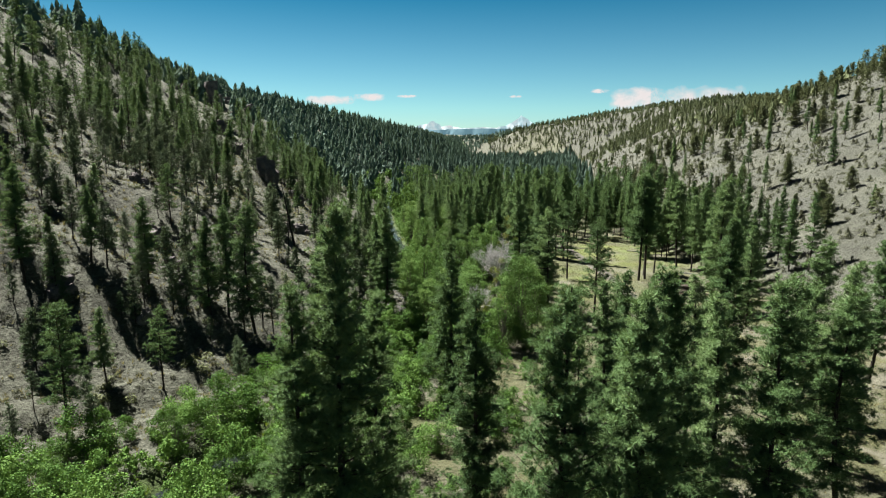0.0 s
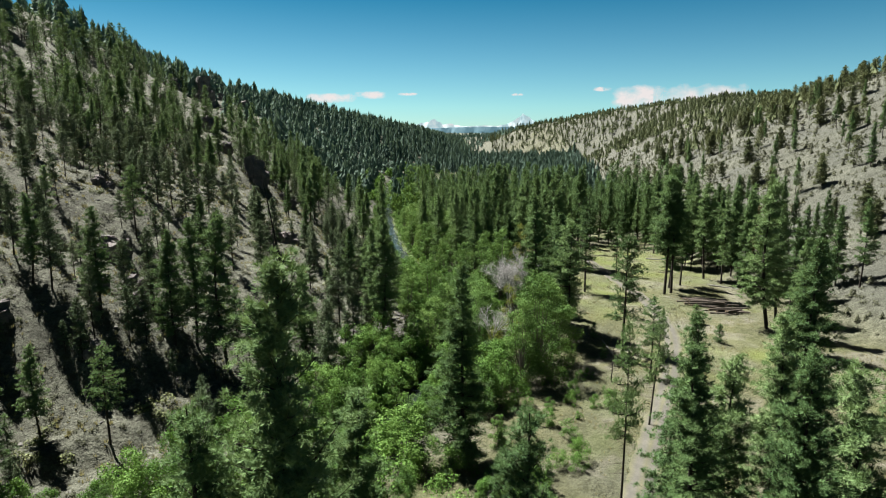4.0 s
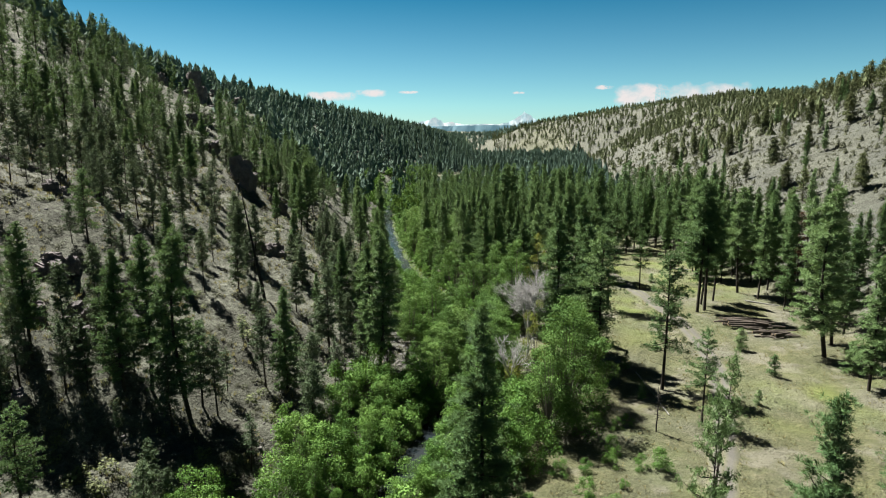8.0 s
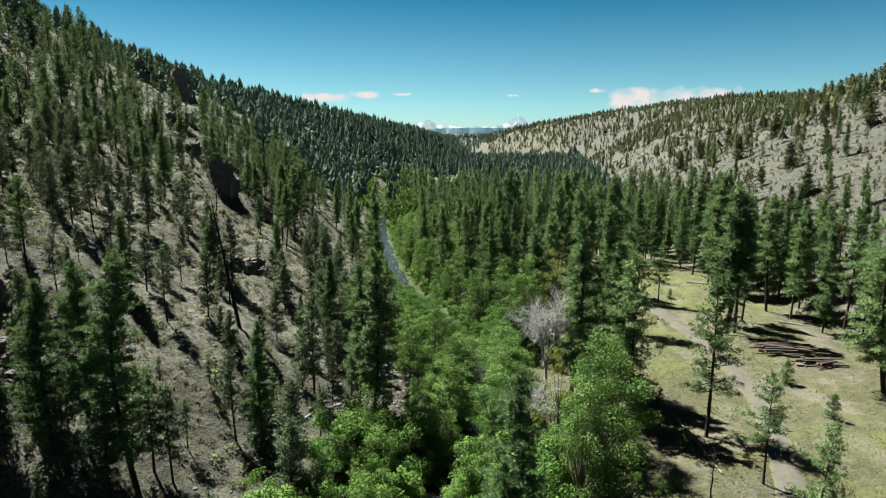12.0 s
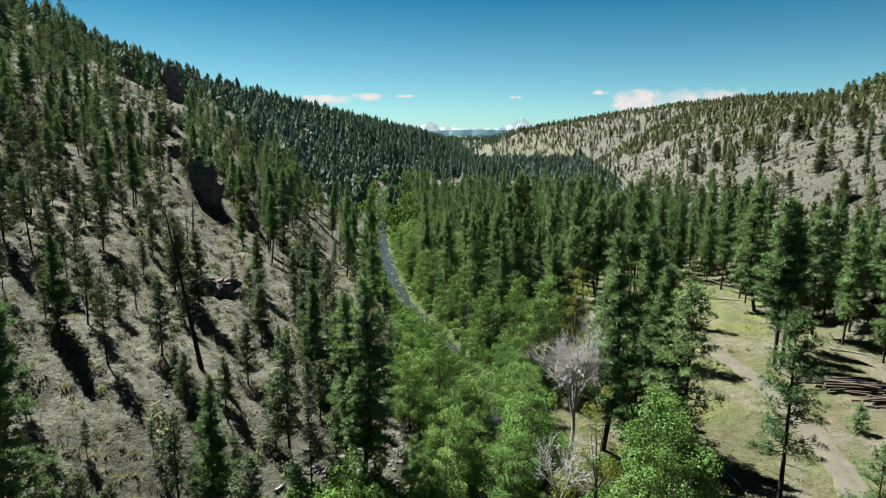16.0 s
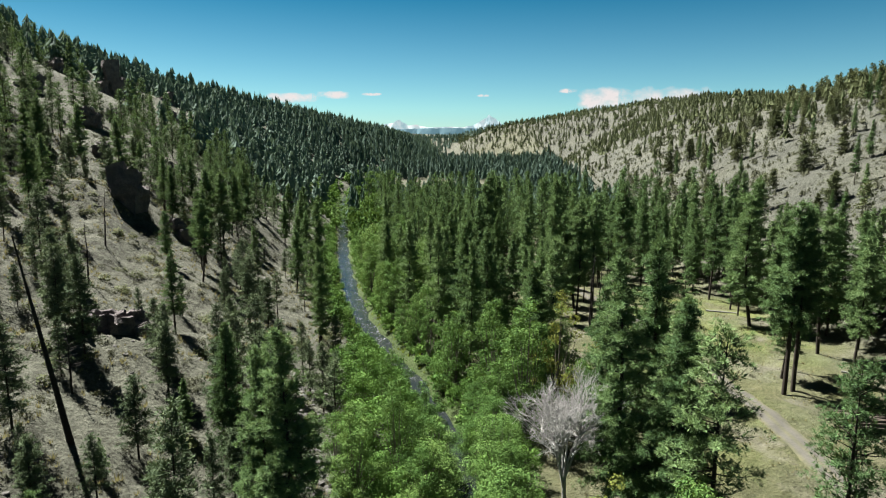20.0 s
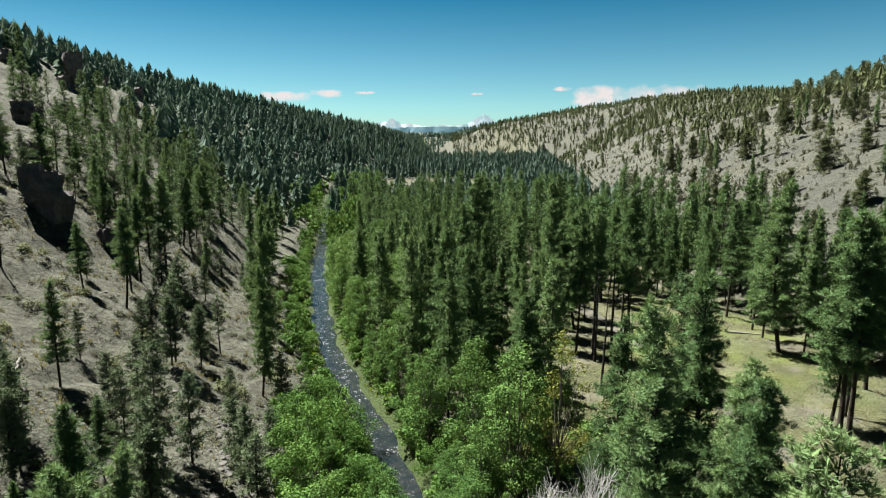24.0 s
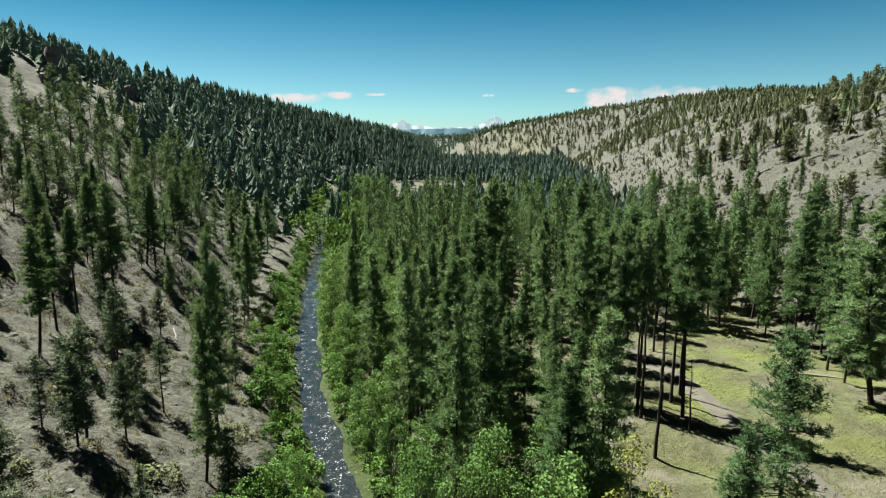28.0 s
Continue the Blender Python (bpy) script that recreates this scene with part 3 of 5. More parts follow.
cover[..., 3] = np.clip(cover[..., 3] * (0.55 + 0.6 * waves(X, Y, 16, 36)), 0, 1)
lay = me.color_attributes.new("cover", "FLOAT_COLOR", "POINT")
lay.data.foreach_set("color", cover.ravel())
tagged(new("ground", me), "dry tan hillsides and yellow-green valley floor", "ground", kind="structure")

sel = (RIVER_Y > -40) & (RIVER_Y < 1200)
ry, rx = RIVER_Y[sel], RIVER_X[sel]
cross = np.linspace(-HALF - 1.1, HALF + 1.1, 9)
sl = np.interp(ry, RIVER_Y, RIVER_S)
norm = np.stack([1 / np.sqrt(1 + sl ** 2), -sl / np.sqrt(1 + sl ** 2)], 1)
wv = np.stack([rx[:, None] + cross * norm[:, :1], ry[:, None] + cross * norm[:, 1:], np.repeat(water_level(ry)[:, None] - 0.25, 9, 1)], -1)
wi = np.arange(len(ry) * 9).reshape(len(ry), 9)
tagged(new("water", mesh_of("water", wv.reshape(-1, 3), np.stack([wi[:-1, :-1], wi[:-1, 1:], wi[1:, 1:], wi[1:, :-1]], -1).reshape(-1, 4), WATER, True)),
       "shallow rippled creek with white riffles between green banks", "creek", kind="structure")

sel = ROAD_Y < 330
ry, rx = np.repeat(ROAD_Y[sel], 1), ROAD_X[sel]
across = np.array([-2.3, -1.8, -1.2, -0.65, 0.0, 0.65, 1.2, 1.8, 2.3])
dip = np.array([-0.20, -0.02, -0.03, 0.05, 0.08, 0.05, -0.03, -0.02, -0.20])
rxx = rx[:, None] + across * (1 + 0.12 * waves(rx, ry, 12, 41)[:, None])
ryy = np.repeat(ry[:, None], 9, 1)
rv = np.stack([rxx, ryy, height(rxx, ryy) + 0.16 + dip], -1)
ri = np.arange(len(ry) * 9).reshape(len(ry), 9)
road_mesh = mesh_of("road", rv.reshape(-1, 3), np.stack([ri[:-1, :-1], ri[:-1, 1:], ri[1:, 1:], ri[1:, :-1]], -1).reshape(-1, 4), TRACK, True)
grown = road_mesh.attributes.new("grown", "FLOAT", "POINT")
grown.data.foreach_set("value", np.tile([1.0, 0.55, 0.05, 0.1, 0.75, 0.1, 0.05, 0.55, 1.0], len(ry)).astype(np.float32))
tagged(new("road", road_mesh),
       "two-rutted grey dirt track across the meadow", "dirt track", kind="structure")

# ---- planting ----
PLANTED = []
LABELS = {
    "pine": ("pine_tree", "tall dark green ponderosa pine with full crown", "pine tree", "pines of the valley"),
    "near_pine": ("pine_tree", "very tall green ponderosa pine with tufted needles", "pine tree", "pines of the valley"),
    "tall_pine": ("pine_tree", "tall ponderosa pine with long bare lower trunk", "pine tree", "pines of the valley"),
    "open_pine": ("pine_tree", "pine with open crown and bare lower branches", "pine tree", "pines of the valley"),
    "wood_pine": ("pine_tree", "dark green pine in the valley woodland", "pine tree", "pines of the woodland"),
    "thin_pine": ("young_pine", "thin young pine with sparse greyish needles on dry slope", "young pine", "young pines of the slope"),
    "small_pine": ("young_pine", "small bushy green pine growing in dry grass", "young pine", "small pines"),
    "rust_pine": ("dying_pine", "dying pine with sparse rust-brown needles", "pine tree", "dying pines"),
    "cottonwood": ("cottonwood_tree", "leafy light green cottonwood beside the creek", "tree", "cottonwoods by the creek"),
    "gold_cottonwood": ("cottonwood_tree", "half-bare cottonwood with yellowing leaves", "tree", "cottonwoods by the creek"),
    "willow": ("willow_bush", "dense bright green willow bush on the creek bank", "bush", "willows by the creek"),
    "juniper": ("juniper_tree", "rounded olive-green juniper on dry hillside", "juniper", "junipers of the hillside"),
}


def plant(kind_name, x, y, h, turn=None, wide=1.0, lean=0.0):
    trunk, crown, h0 = KINDS[kind_name]
    family = kind_name.rstrip("0123456789").rstrip("_")
    name, label, cat, group = LABELS[family]
    s = h / h0
    base = new(name)
    tilt = Euler((lean, 0, random.uniform(0, 6.283) if turn is None else turn))
    base.matrix_world = Matrix.LocRotScale((x, y, ground_z(x, y) - 0.05), tilt, (s * wide, s * wide, s))
    tagged(base, label, cat, group)
    for part_name, mesh in (("trunk", trunk), ("crown", crown)):
        o = new(part_name, mesh)
        o.parent = base
    PLANTED.append((x, y))
    return base


def plant_to(kind_name, x, y, top, **more):
    """A tree whose tip stands at the given height above the datum."""
    return plant(kind_name, x, y, max(2.0, top - ground_z(x, y)), **more)


def clear_of(x, y, gap):
    return all((x - a) ** 2 + (y - b) ** 2 > gap * gap for a, b in PLANTED)


# single trees that can be told apart: place, height of the tip, kind
START = [(-7.5, 44.4, 41.3, "near_pine_0"), (2.4, 45.4, 34.4, "near_pine_1"), (-11.2, 43.1, 35.8, "near_pine_1"), (13.5, 36.4, 38.0, "near_pine_0"), (17, 64, 31.5, "near_pine_1"), (22, 57, 33, "near_pine_0"),
         (29, 64, 30, "pine_1"), (42, 72, 30.1, "open_pine_0"), (48, 68, 30, "pine_1"), (25.5, 82, 28.5, "pine_4"), (47, 97, 34, "pine_3"), (63, 98, 31, "pine_1"), 
         (56, 80, 30, "pine_2"), (36, 86, 27, "pine_2"), (34, 60, 32, "pine_0"), (24, 70, 28, "pine_2"),
         (-5.5, 50, 33.5, "near_pine_1"), (-9.5, 51, 31, "near_pine_0"), (6, 28, 39, "near_pine_1"), (10.3, 30, 38.3, "near_pine_0"), (60, 60, 30, "pine_4"), (74, 84, 31, "pine_1"), (82, 112, 28, "pine_2")]
MIDDLE = [(1.6, 102.5, 29.6, "pine_4"), (38.5, 151, 26.5, "open_pine_0"), (40, 136.5, 16.5, "open_pine_1"), (79.5, 168, 38, "pine_1"), (77.5, 151, 26, "pine_3"), (67, 204.8, 36.6, "tall_pine_0"), (69.5, 206, 35, "tall_pine_1"),
          (28.8, 166.3, 29, "pine_2"), (27.5, 154.5, 29, "open_pine_0"), (25.5, 159.5, 30.5, "pine_3"), (19.8, 166, 34.5, "pine_1"), (27.2, 171, 35, "pine_4"),
          (75.7, 215, 25.5, "tall_pine_2"), (71, 212, 26, "pine_2"), (84, 246.7, 39, "pine_1"), (25.6, 184.7, 27.5, "pine_4"), (18, 202, 26, "pine_0"), (43, 207.3, 27, "open_pine_0"), (60, 233, 18.5, "open_pine_1"),
          (86, 176, 31, "pine_3"), (100, 221, 31, "tall_pine_1"), (88, 226, 33, "tall_pine_0")]
BURNT = [(39, 248.2, 33, "tall_pine_0"), (42.5, 247.3, 32.6, "tall_pine_1"), (48.9, 243.7, 37.6, "tall_pine_2"), (49.1, 249, 34.4, "tall_pine_1"), (34, 253, 34, "tall_pine_0"),
         (104, 324, 33.4, "tall_pine_0"), (106, 298.7, 37.3, "pine_1"), (57, 277, 30, "tall_pine_1"), (44, 268, 30, "pine_1"), (39, 262, 28.5, "pine_2"), (46, 305, 35.5, "pine_1"), (27, 307, 36, "pine_3"), (24, 300, 38, "pine_1"),
         (60, 351, 35, "pine_2"), (106, 379, 34, "pine_1"), (95, 332, 25, "pine_2"), (99, 290, 30.5, "pine_3"), (18.4, 240, 21, "pine_4"), (115, 271, 30, "pine_2"), (107, 262, 31, "pine_0"), (100, 232, 32, "pine_3")]
SLOPE = [(-58.5, 89.2, 22.1, "open_pine_0"), (-60.3, 104.2, 17.6, "pine_2"), (-50.5, 104.9, 17.4, "open_pine_1"), (-61, 124, 35.2, "pine_2"), (-49.4, 126, 31.2, "pine_3"), (-46.3, 127.8, 32.8, "pine_2"), (-40.3, 126.3, 34.5, "pine_1"),
         (-81.7, 116.8, 42, "pine_2"), (-77.5, 118.5, 32.5, "pine_0"), (-74, 126.2, 37.5, "pine_2"), (-68.5, 153, 41.3, "open_pine_0"), (-56.2, 157.9, 34.6, "pine_3"), (-29.2, 139.6, 22.5, "pine_4"), (-17.6, 154, 28, "pine_1"), (-14.8, 150, 30.5, "pine_2"),
         (-24.2, 168.4, 26, "pine_3"), (-19.9, 168.3, 23, "pine_1"), (-30.5, 171, 18.5, "pine_3"), (-29.6, 183.5, 20.5, "pine_2"), (-34.6, 159, 17, "pine_4")]
SLOPE_UP = [(-48.3, 233, 34.8, "tall_pine_0"), (-54.6, 254.7, 35, "tall_pine_1"), (-57.6, 267.5, 40, "tall_pine_2"), (-53.2, 265, 39, "tall_pine_0"), (-49.4, 281, 22.6, "pine_2"),
            (-57.7, 294.7, 36.9, "wood_pine_1"), (-62.3, 323, 40, "wood_pine_0"), (-36, 293, 25, "wood_pine_1"), (-34, 264, 24, "pine_2")]
SAPLINGS = [(-39.2, 217.4, 21.9, "thin_pine_0"), (-44.7, 236.6, 21.2, "thin_pine_1"), (-32, 221.9, 19.5, "thin_pine_2"), (-33, 235.5, 18, "thin_pine_3"), (-37.9, 239.7, 15.9, "thin_pine_0"), (-43.7, 160.3, 28.5, "thin_pine_2"), (-54.3, 169.6, 28.1, "thin_pine_0"),
            (-58.6, 170, 28.4, "thin_pine_1"), (-53.6, 190, 31, "thin_pine_2"), (-60.5, 195, 33, "thin_pine_0"), (-36.2, 181, 24.9, "thin_pine_1"), (-32.4, 138.2, 19, "thin_pine_3"), (-24.3, 151.8, 23.2, "thin_pine_1")]
UPPER = [(-42, 318, 27, "wood_pine_0"), (-46, 345, 28, "wood_pine_2"), (-40, 303, 23, "wood_pine_3"), (-50, 330, 27, "wood_pine_0"), (-54, 360, 30, "wood_pine_1"), (-50, 372, 28, "wood_pine_3")]
for group in (START, MIDDLE, BURNT, SLOPE, SLOPE_UP, SAPLINGS, UPPER):
    for x, y, top, k in group:
        plant_to(k, x, y, top, wide=0.74 if group is BURNT and k.startswith("tall") else 1.0)
plant_to("pine_1", -21.6, 219.3, 26.9, wide=0.72)
plant_to("pine_2", -22.0, 226.5, 35.5, wide=0.66)
plant_to("rust_pine_0", 104, 222, 26)
plant_to("rust_pine_1", 97, 213, 17)
plant_to("open_pine_1", 21.3, 91.7, 24.5, turn=0.3, wide=0.55)
plant_to("open_pine_1", 32.6, 114.9, 20, turn=1.0, wide=0.7, lean=0.06)
BROAD = [(17.7, 137, 23, "cottonwood_0"), (19.5, 143.5, 20, "cottonwood_1"), (13.5, 131, 19, "cottonwood_2"), (22, 146, 18, "cottonwood_3"), (13.5, 146, 18, "gold_cottonwood"), (14.9, 189.6, 24.5, "cottonwood_2"), (20.5, 192, 23, "gold_cottonwood"),
         (11.5, 201.5, 20.5, "cottonwood_1"), (10.5, 189, 15, "cottonwood_2"), (-9.7, 165.5, 18, "cottonwood_2"), (-4.8, 172, 18, "cottonwood_1"), (-0.8, 178.5, 15.5, "cottonwood_2"), (-12.5, 172, 14, "cottonwood_3"), (-1.8, 163, 13.5, "cottonwood_1"), (-3.5, 157, 12, "cottonwood_3"), (8.6, 167, 12, "cottonwood_2"), (-1.5, 170, 14, "cottonwood_3"), (8, 255, 19, "cottonwood_0"), (0, 272, 20, "cottonwood_3"), (2, 292, 19, "cottonwood_0"), (-6, 320, 21, "cottonwood_1"),
         (27, 218, 15, "cottonwood_3"), (-8, 350, 20, "cottonwood_4"), (-20, 470, 33, "cottonwood_4"), (-12, 476, 31, "cottonwood_5"), (-27, 480, 32, "cottonwood_6"), (-62, 520, 27, "cottonwood_5"), (-66, 512, 24, "cottonwood_4")]
for x, y, top, k in BROAD:
    plant_to(k, x, y, top)
for y, d, top in ((146, -4.0, 12), (150, 4.2, 12), (156, -4.2, 12), (159, 4.4, 13), (165, -3.9, 13), (168, 4.2, 12), (174, -4.0, 12), (175, 4.4, 12), (182, -4.2, 10), (184, 4.6, 11), (193, 5.0, 9.5)):
    plant_to("cottonwood_%d" % (y % 4), float(np.interp(y, RIVER_Y, RIVER_X)) + d, y, top, wide=1.4)
for y, d, top in ((424, -3.4, 14), (429, 3.4, 15), (437, -3.2, 15), (445, 3.4, 16), (468, -3.4, 17), (474, 3.2, 17)):
    plant_to("cottonwood_%d" % (4 + y % 3), float(np.interp(y, RIVER_Y, RIVER_X)) + d, y, top, wide=1.4)
for x, y, h in ((63.6, 173, 5.0), (62.6, 156.7, 4.2), (52.8, 143.4, 2.8), (80, 160, 6.5), (34.8, 162, 4.0), (33, 146, 3.5), (66, 240, 3.0)):
    plant("small_pine_%d" % random.randrange(3), x, y, h)


CRAGS = [(-73.5, 256, 7.2, 6.5, 15.1), (-177, 476, 15, 11, 24), (-150, 440, 9, 7, 9), (-163, 520, 10, 7, 10), (-140, 470, 8, 6, 7), (-188, 540, 9, 7, 10), (-63, 262, 6, 5, 7), (-118, 330, 8, 6, 8), (-128, 372, 7, 6, 7), (-146, 345, 8, 6, 7), (-165, 400, 9, 7, 9), (-100, 300, 6, 5, 5)]


def off_crags(x, y):
    """Nothing tall grows on the outcrops or just below them."""
    out = np.ones_like(x)
    for cx, cy, w, d, h in CRAGS:
        out = out * (np.hypot(x - cx - 0.5 * w, y - cy + 1.6 * w) > 1.7 * w)
        if h > 15:
            # a strip of scree runs down from the tall outcrops
            L = math.hypot(cx, cy - 80)
            u, v = -cx / L, (80 - cy) / L
            along, aside = (x - cx) * u + (y - cy) * v, (x - cx) * v - (y - cy) * u
            out = out * ~((along > 0) & (along < 4.5 * h) & (np.abs(aside) < 0.6 * w))
    return out


def scatter(n, xs, ys, accept, kinds, heights, gap, seed):
    r = random.Random(seed)
    done = tries = 0
    while done < n and tries < n * 30:
        tries += 1
        x, y = r.uniform(*xs), r.uniform(*ys)
        if r.random() > accept(x, y) or not clear_of(x, y, gap):
            continue
        plant(r.choice(kinds), x, y, r.uniform(*heights), turn=r.uniform(0, 6.283), wide=r.uniform(0.85, 1.15) * (0.8 if kinds is WOOD else 1.0))
        done += 1


def river_d(x, y):
    return float(from_river(x, y))


def road_d(x, y):
    return abs(x - float(np.interp(y, ROAD_Y, ROAD_X))) if y < 340 else 99.0


WOOD = ["wood_pine_%d" % i for i in range(4)]


def open_meadow(x, y):
    return 52 < x < 86 and y < 288


# woodland right of the creek, beyond the meadow
scatter(72, (-30, 100), (200, 300), lambda x, y: 0.9 if 10 < river_d(x, y) and (x < 24 or y > 262 or x > 86) and not open_meadow(x, y) and road_d(x, y) > 4 else 0, WOOD, (19, 31), 5.0, 21)
scatter(34, (60, 125), (180, 330), lambda x, y: 0.8 if 88 < x < 116 else 0, WOOD, (16, 26), 5.5, 22)
scatter(88, (-25, 40), (185, 345), lambda x, y: 0.9 if 5.5 < river_d(x, y) < 21 else 0, ["cottonwood_4", "cottonwood_5", "cottonwood_6"], (8, 18), 3.6, 23)
# banks
scatter(60, (-30, 8), (112, 212), lambda x, y: 0.9 if -15 < river_d(x, y) < -4.5 else 0, ["willow_%d" % i for i in range(4)] + ["cottonwood_2"], (4.5, 9.0), 2.7, 29)
scatter(70, (-62, 30), (60, 150), lambda x, y: 0.9 if (HALF + 1.2 < river_d(x, y) < 16 or -19 < river_d(x, y) < -HALF - 1.2) else 0, ["willow_%d" % i for i in range(4)] + ["cottonwood_1"], (4.5, 9.5), 2.6, 25)
scatter(80, (-60, 25), (60, 400), lambda x, y: 0.9 if (HALF + 2.0 < river_d(x, y) < 10.5 or -10 < river_d(x, y) < -HALF - 2.0) else 0, ["willow_%d" % i for i in range(4)], (2.8, 6.6), 2.1, 24)
scatter(26, (11, 30), (100, 152), lambda x, y: 0.9 if river_d(x, y) > 12 and road_d(x, y) > 7 else 0, ["willow_%d" % i for i in range(4)], (1.6, 4.2), 2.2, 31)
scatter(78, (-40, 12), (100, 197), lambda x, y: 0.9 if HALF + 0.2 < abs(river_d(x, y)) < 6.5 else 0, ["willow_%d" % i for i in range(4)], (2.6, 5.4), 1.7, 33)
scatter(34, (-16, 13), (56, 114), lambda x, y: 0.9 if river_d(x, y) > 12 and road_d(x, y) > 5 else 0, ["willow_%d" % i for i in range(4)] + ["cottonwood_1", "cottonwood_2"], (3.5, 8.5), 2.6, 35)
# dry slope left of the creek
scatter(225, (-120, -12), (80, 300), lambda x, y: (0.8 if river_d(x, y) < -13 else 0) * float(off_crags(np.float64(x), y)) * (0.35 if y > 195 and x > -62 else 1.0) * (0.3 + 0.7 * float(step01(-0.4, 0.4, waves(x, y, 30, 51)))), ["thin_pine_%d" % i for i in range(4)], (5, 14), 2.6, 26)
scatter(40, (-100, -14), (105, 215), lambda x, y: (0.85 if river_d(x, y) < -15 else 0) * float(off_crags(np.float64(x), y)) * (0.25 + 0.75 * float(step01(-0.3, 0.5, waves(x, y, 22, 52)))), ["thin_pine_%d" % i for i in range(4)], (4, 13), 2.2, 34)
scatter(52, (-130, -30), (110, 300), lambda x, y: (0.8 if river_d(x, y) < -38 else 0) * (1.0 if x < -85 else 0.35) * float(off_crags(np.float64(x), y)), ["wood_pine_1", "wood_pine_3", "tall_pine_0"], (11, 20), 6.5, 27)
# dry hillside on the right
scatter(46, (104, 240), (190, 480), lambda x, y: 0.8, WOOD, (9, 17), 7.0, 30)
scatter(105, (100, 270), (180, 520), lambda x, y: 0.7, ["juniper_0", "juniper_1", "juniper_2"], (6.5, 14.0), 7.0, 28)

# ---- far woods ----
def far_pine(seed, layers, fins, r=0.16, round_=0.6):
    """A small pine for the distance: rings of ragged boughs round a stem; one unit high."""
    rs = np.random.RandomState(seed)
    vs, fs = [], []
    n = 0
    for k in range(layers):
        t = (k + rs.uniform(0.1, 0.5)) / layers
        z, w = 0.12 + 0.82 * t, r * (1.02 - t) ** round_ * rs.uniform(0.75, 1.2) + 0.015
        for j in range(fins):
            a = 6.283 * (j + rs.uniform(-0.5, 0.5)) / fins + k
            q = w * rs.uniform(0.5, 1.3)
            da = rs.uniform(0.3, 0.75)
            zz = z + rs.normal() * 0.03
            tip = (math.cos(a) * q, math.sin(a) * q, zz + rs.uniform(-0.05, 0.03))
            top = (math.cos(a) * q * 0.2, math.sin(a) * q * 0.2, zz + 1.5 / layers * rs.uniform(0.7, 1.3))
            vs += [top, (math.cos(a - da) * q * 0.7, math.sin(a - da) * q * 0.7, zz - 0.01), tip, (math.cos(a + da) * q * 0.7, math.sin(a + da) * q * 0.7, zz + rs.normal() * 0.015)]
            fs += [(n, n + 1, n + 2), (n, n + 2, n + 3)]
            n += 4
    sv, sf = tube([(0, 0, -0.05), (0, 0, 0.9)], [0.012, 0.004], 3)
    fs = fs + [(n + q[0], n + q[1], n + q[2]) for q in sf] + [(n + q[0], n + q[2], n + q[3]) for q in sf]
    return np.concatenate([np.array(vs), sv]), np.array(fs)


def unit_tree(name, share=1.0):
    """A kind of tree as triangles one unit high, needles first, then bark."""
    trunk, crown, h0 = KINDS[name]
    out = []
    for me in (crown, trunk):
        me.calc_loop_triangles()
        v, f = np.empty(len(me.vertices) * 3), np.empty(len(me.loop_triangles) * 3, np.int32)
        me.vertices.foreach_get("co", v)
        me.loop_triangles.foreach_get("vertices", f)
        out.append((v.reshape(-1, 3) / h0, f.reshape(-1, 3)))
    v, f = joined(out)
    return v, f, len(out[0][1])


def forest(name, shapes, px, py, hs, mat, label, seed, wide=(0.85, 1.25), bark=None, cat="woods", sink=0.1):
    rs = np.random.RandomState(seed)
    zs = height(px, py)
    pieces, slots = [], []
    which = rs.randint(len(shapes), size=len(px))
    for k, shape in enumerate(shapes):
        v, f = shape[0], shape[1]
        sel = which == k
        m = int(sel.sum())
        if not m:
            continue
        a, w = rs.uniform(0, 6.283, m), rs.uniform(*wide, m) * hs[sel]
        c, s = np.cos(a) * w, np.sin(a) * w
        V = np.empty((m, len(v), 3))
        V[..., 0] = px[sel, None] + v[:, 0] * c[:, None] - v[:, 1] * s[:, None]
        V[..., 1] = py[sel, None] + v[:, 0] * s[:, None] + v[:, 1] * c[:, None]
        V[..., 2] = zs[sel, None] - sink + v[:, 2] * hs[sel, None]
        F = (np.arange(m) * len(v))[:, None, None] + f[None]
        pieces.append((V.reshape(-1, 3), F.reshape(-1, f.shape[1])))
        if bark:
            slots.append(np.tile(np.arange(len(f)) >= shape[2], m))
    V, F = joined(pieces)
    me = mesh_of(name, V, F, mat)
    if bark:
        me.materials.append(bark)
        me.polygons.foreach_set("material_index", np.concatenate(slots).astype(np.int32))
    return tagged(new(name, me), label, cat, kind="stuff")


def sown(n, xs, ys, weight, seed):
    rs = np.random.RandomState(seed)
    x, y = rs.uniform(*xs, n), rs.uniform(*ys, n)
    keep = rs.rand(n) < weight(x, y)
    return x[keep], y[keep]


def spaced(x, y, gap):
    """Drops the points that crowd another."""
    cells, keep = {}, []
    for i, (a, b) in enumerate(zip(x, y)):
        c = (int(a // gap), int(b // gap))
        if all((a - p) ** 2 + (b - q) ** 2 > gap * gap for dx in (-1, 0, 1) for dy in (-1, 0, 1) for p, q in cells.get((c[0] + dx, c[1] + dy), ())):
            cells.setdefault(c, []).append((a, b))
            keep.append(i)
    return x[keep], y[keep]


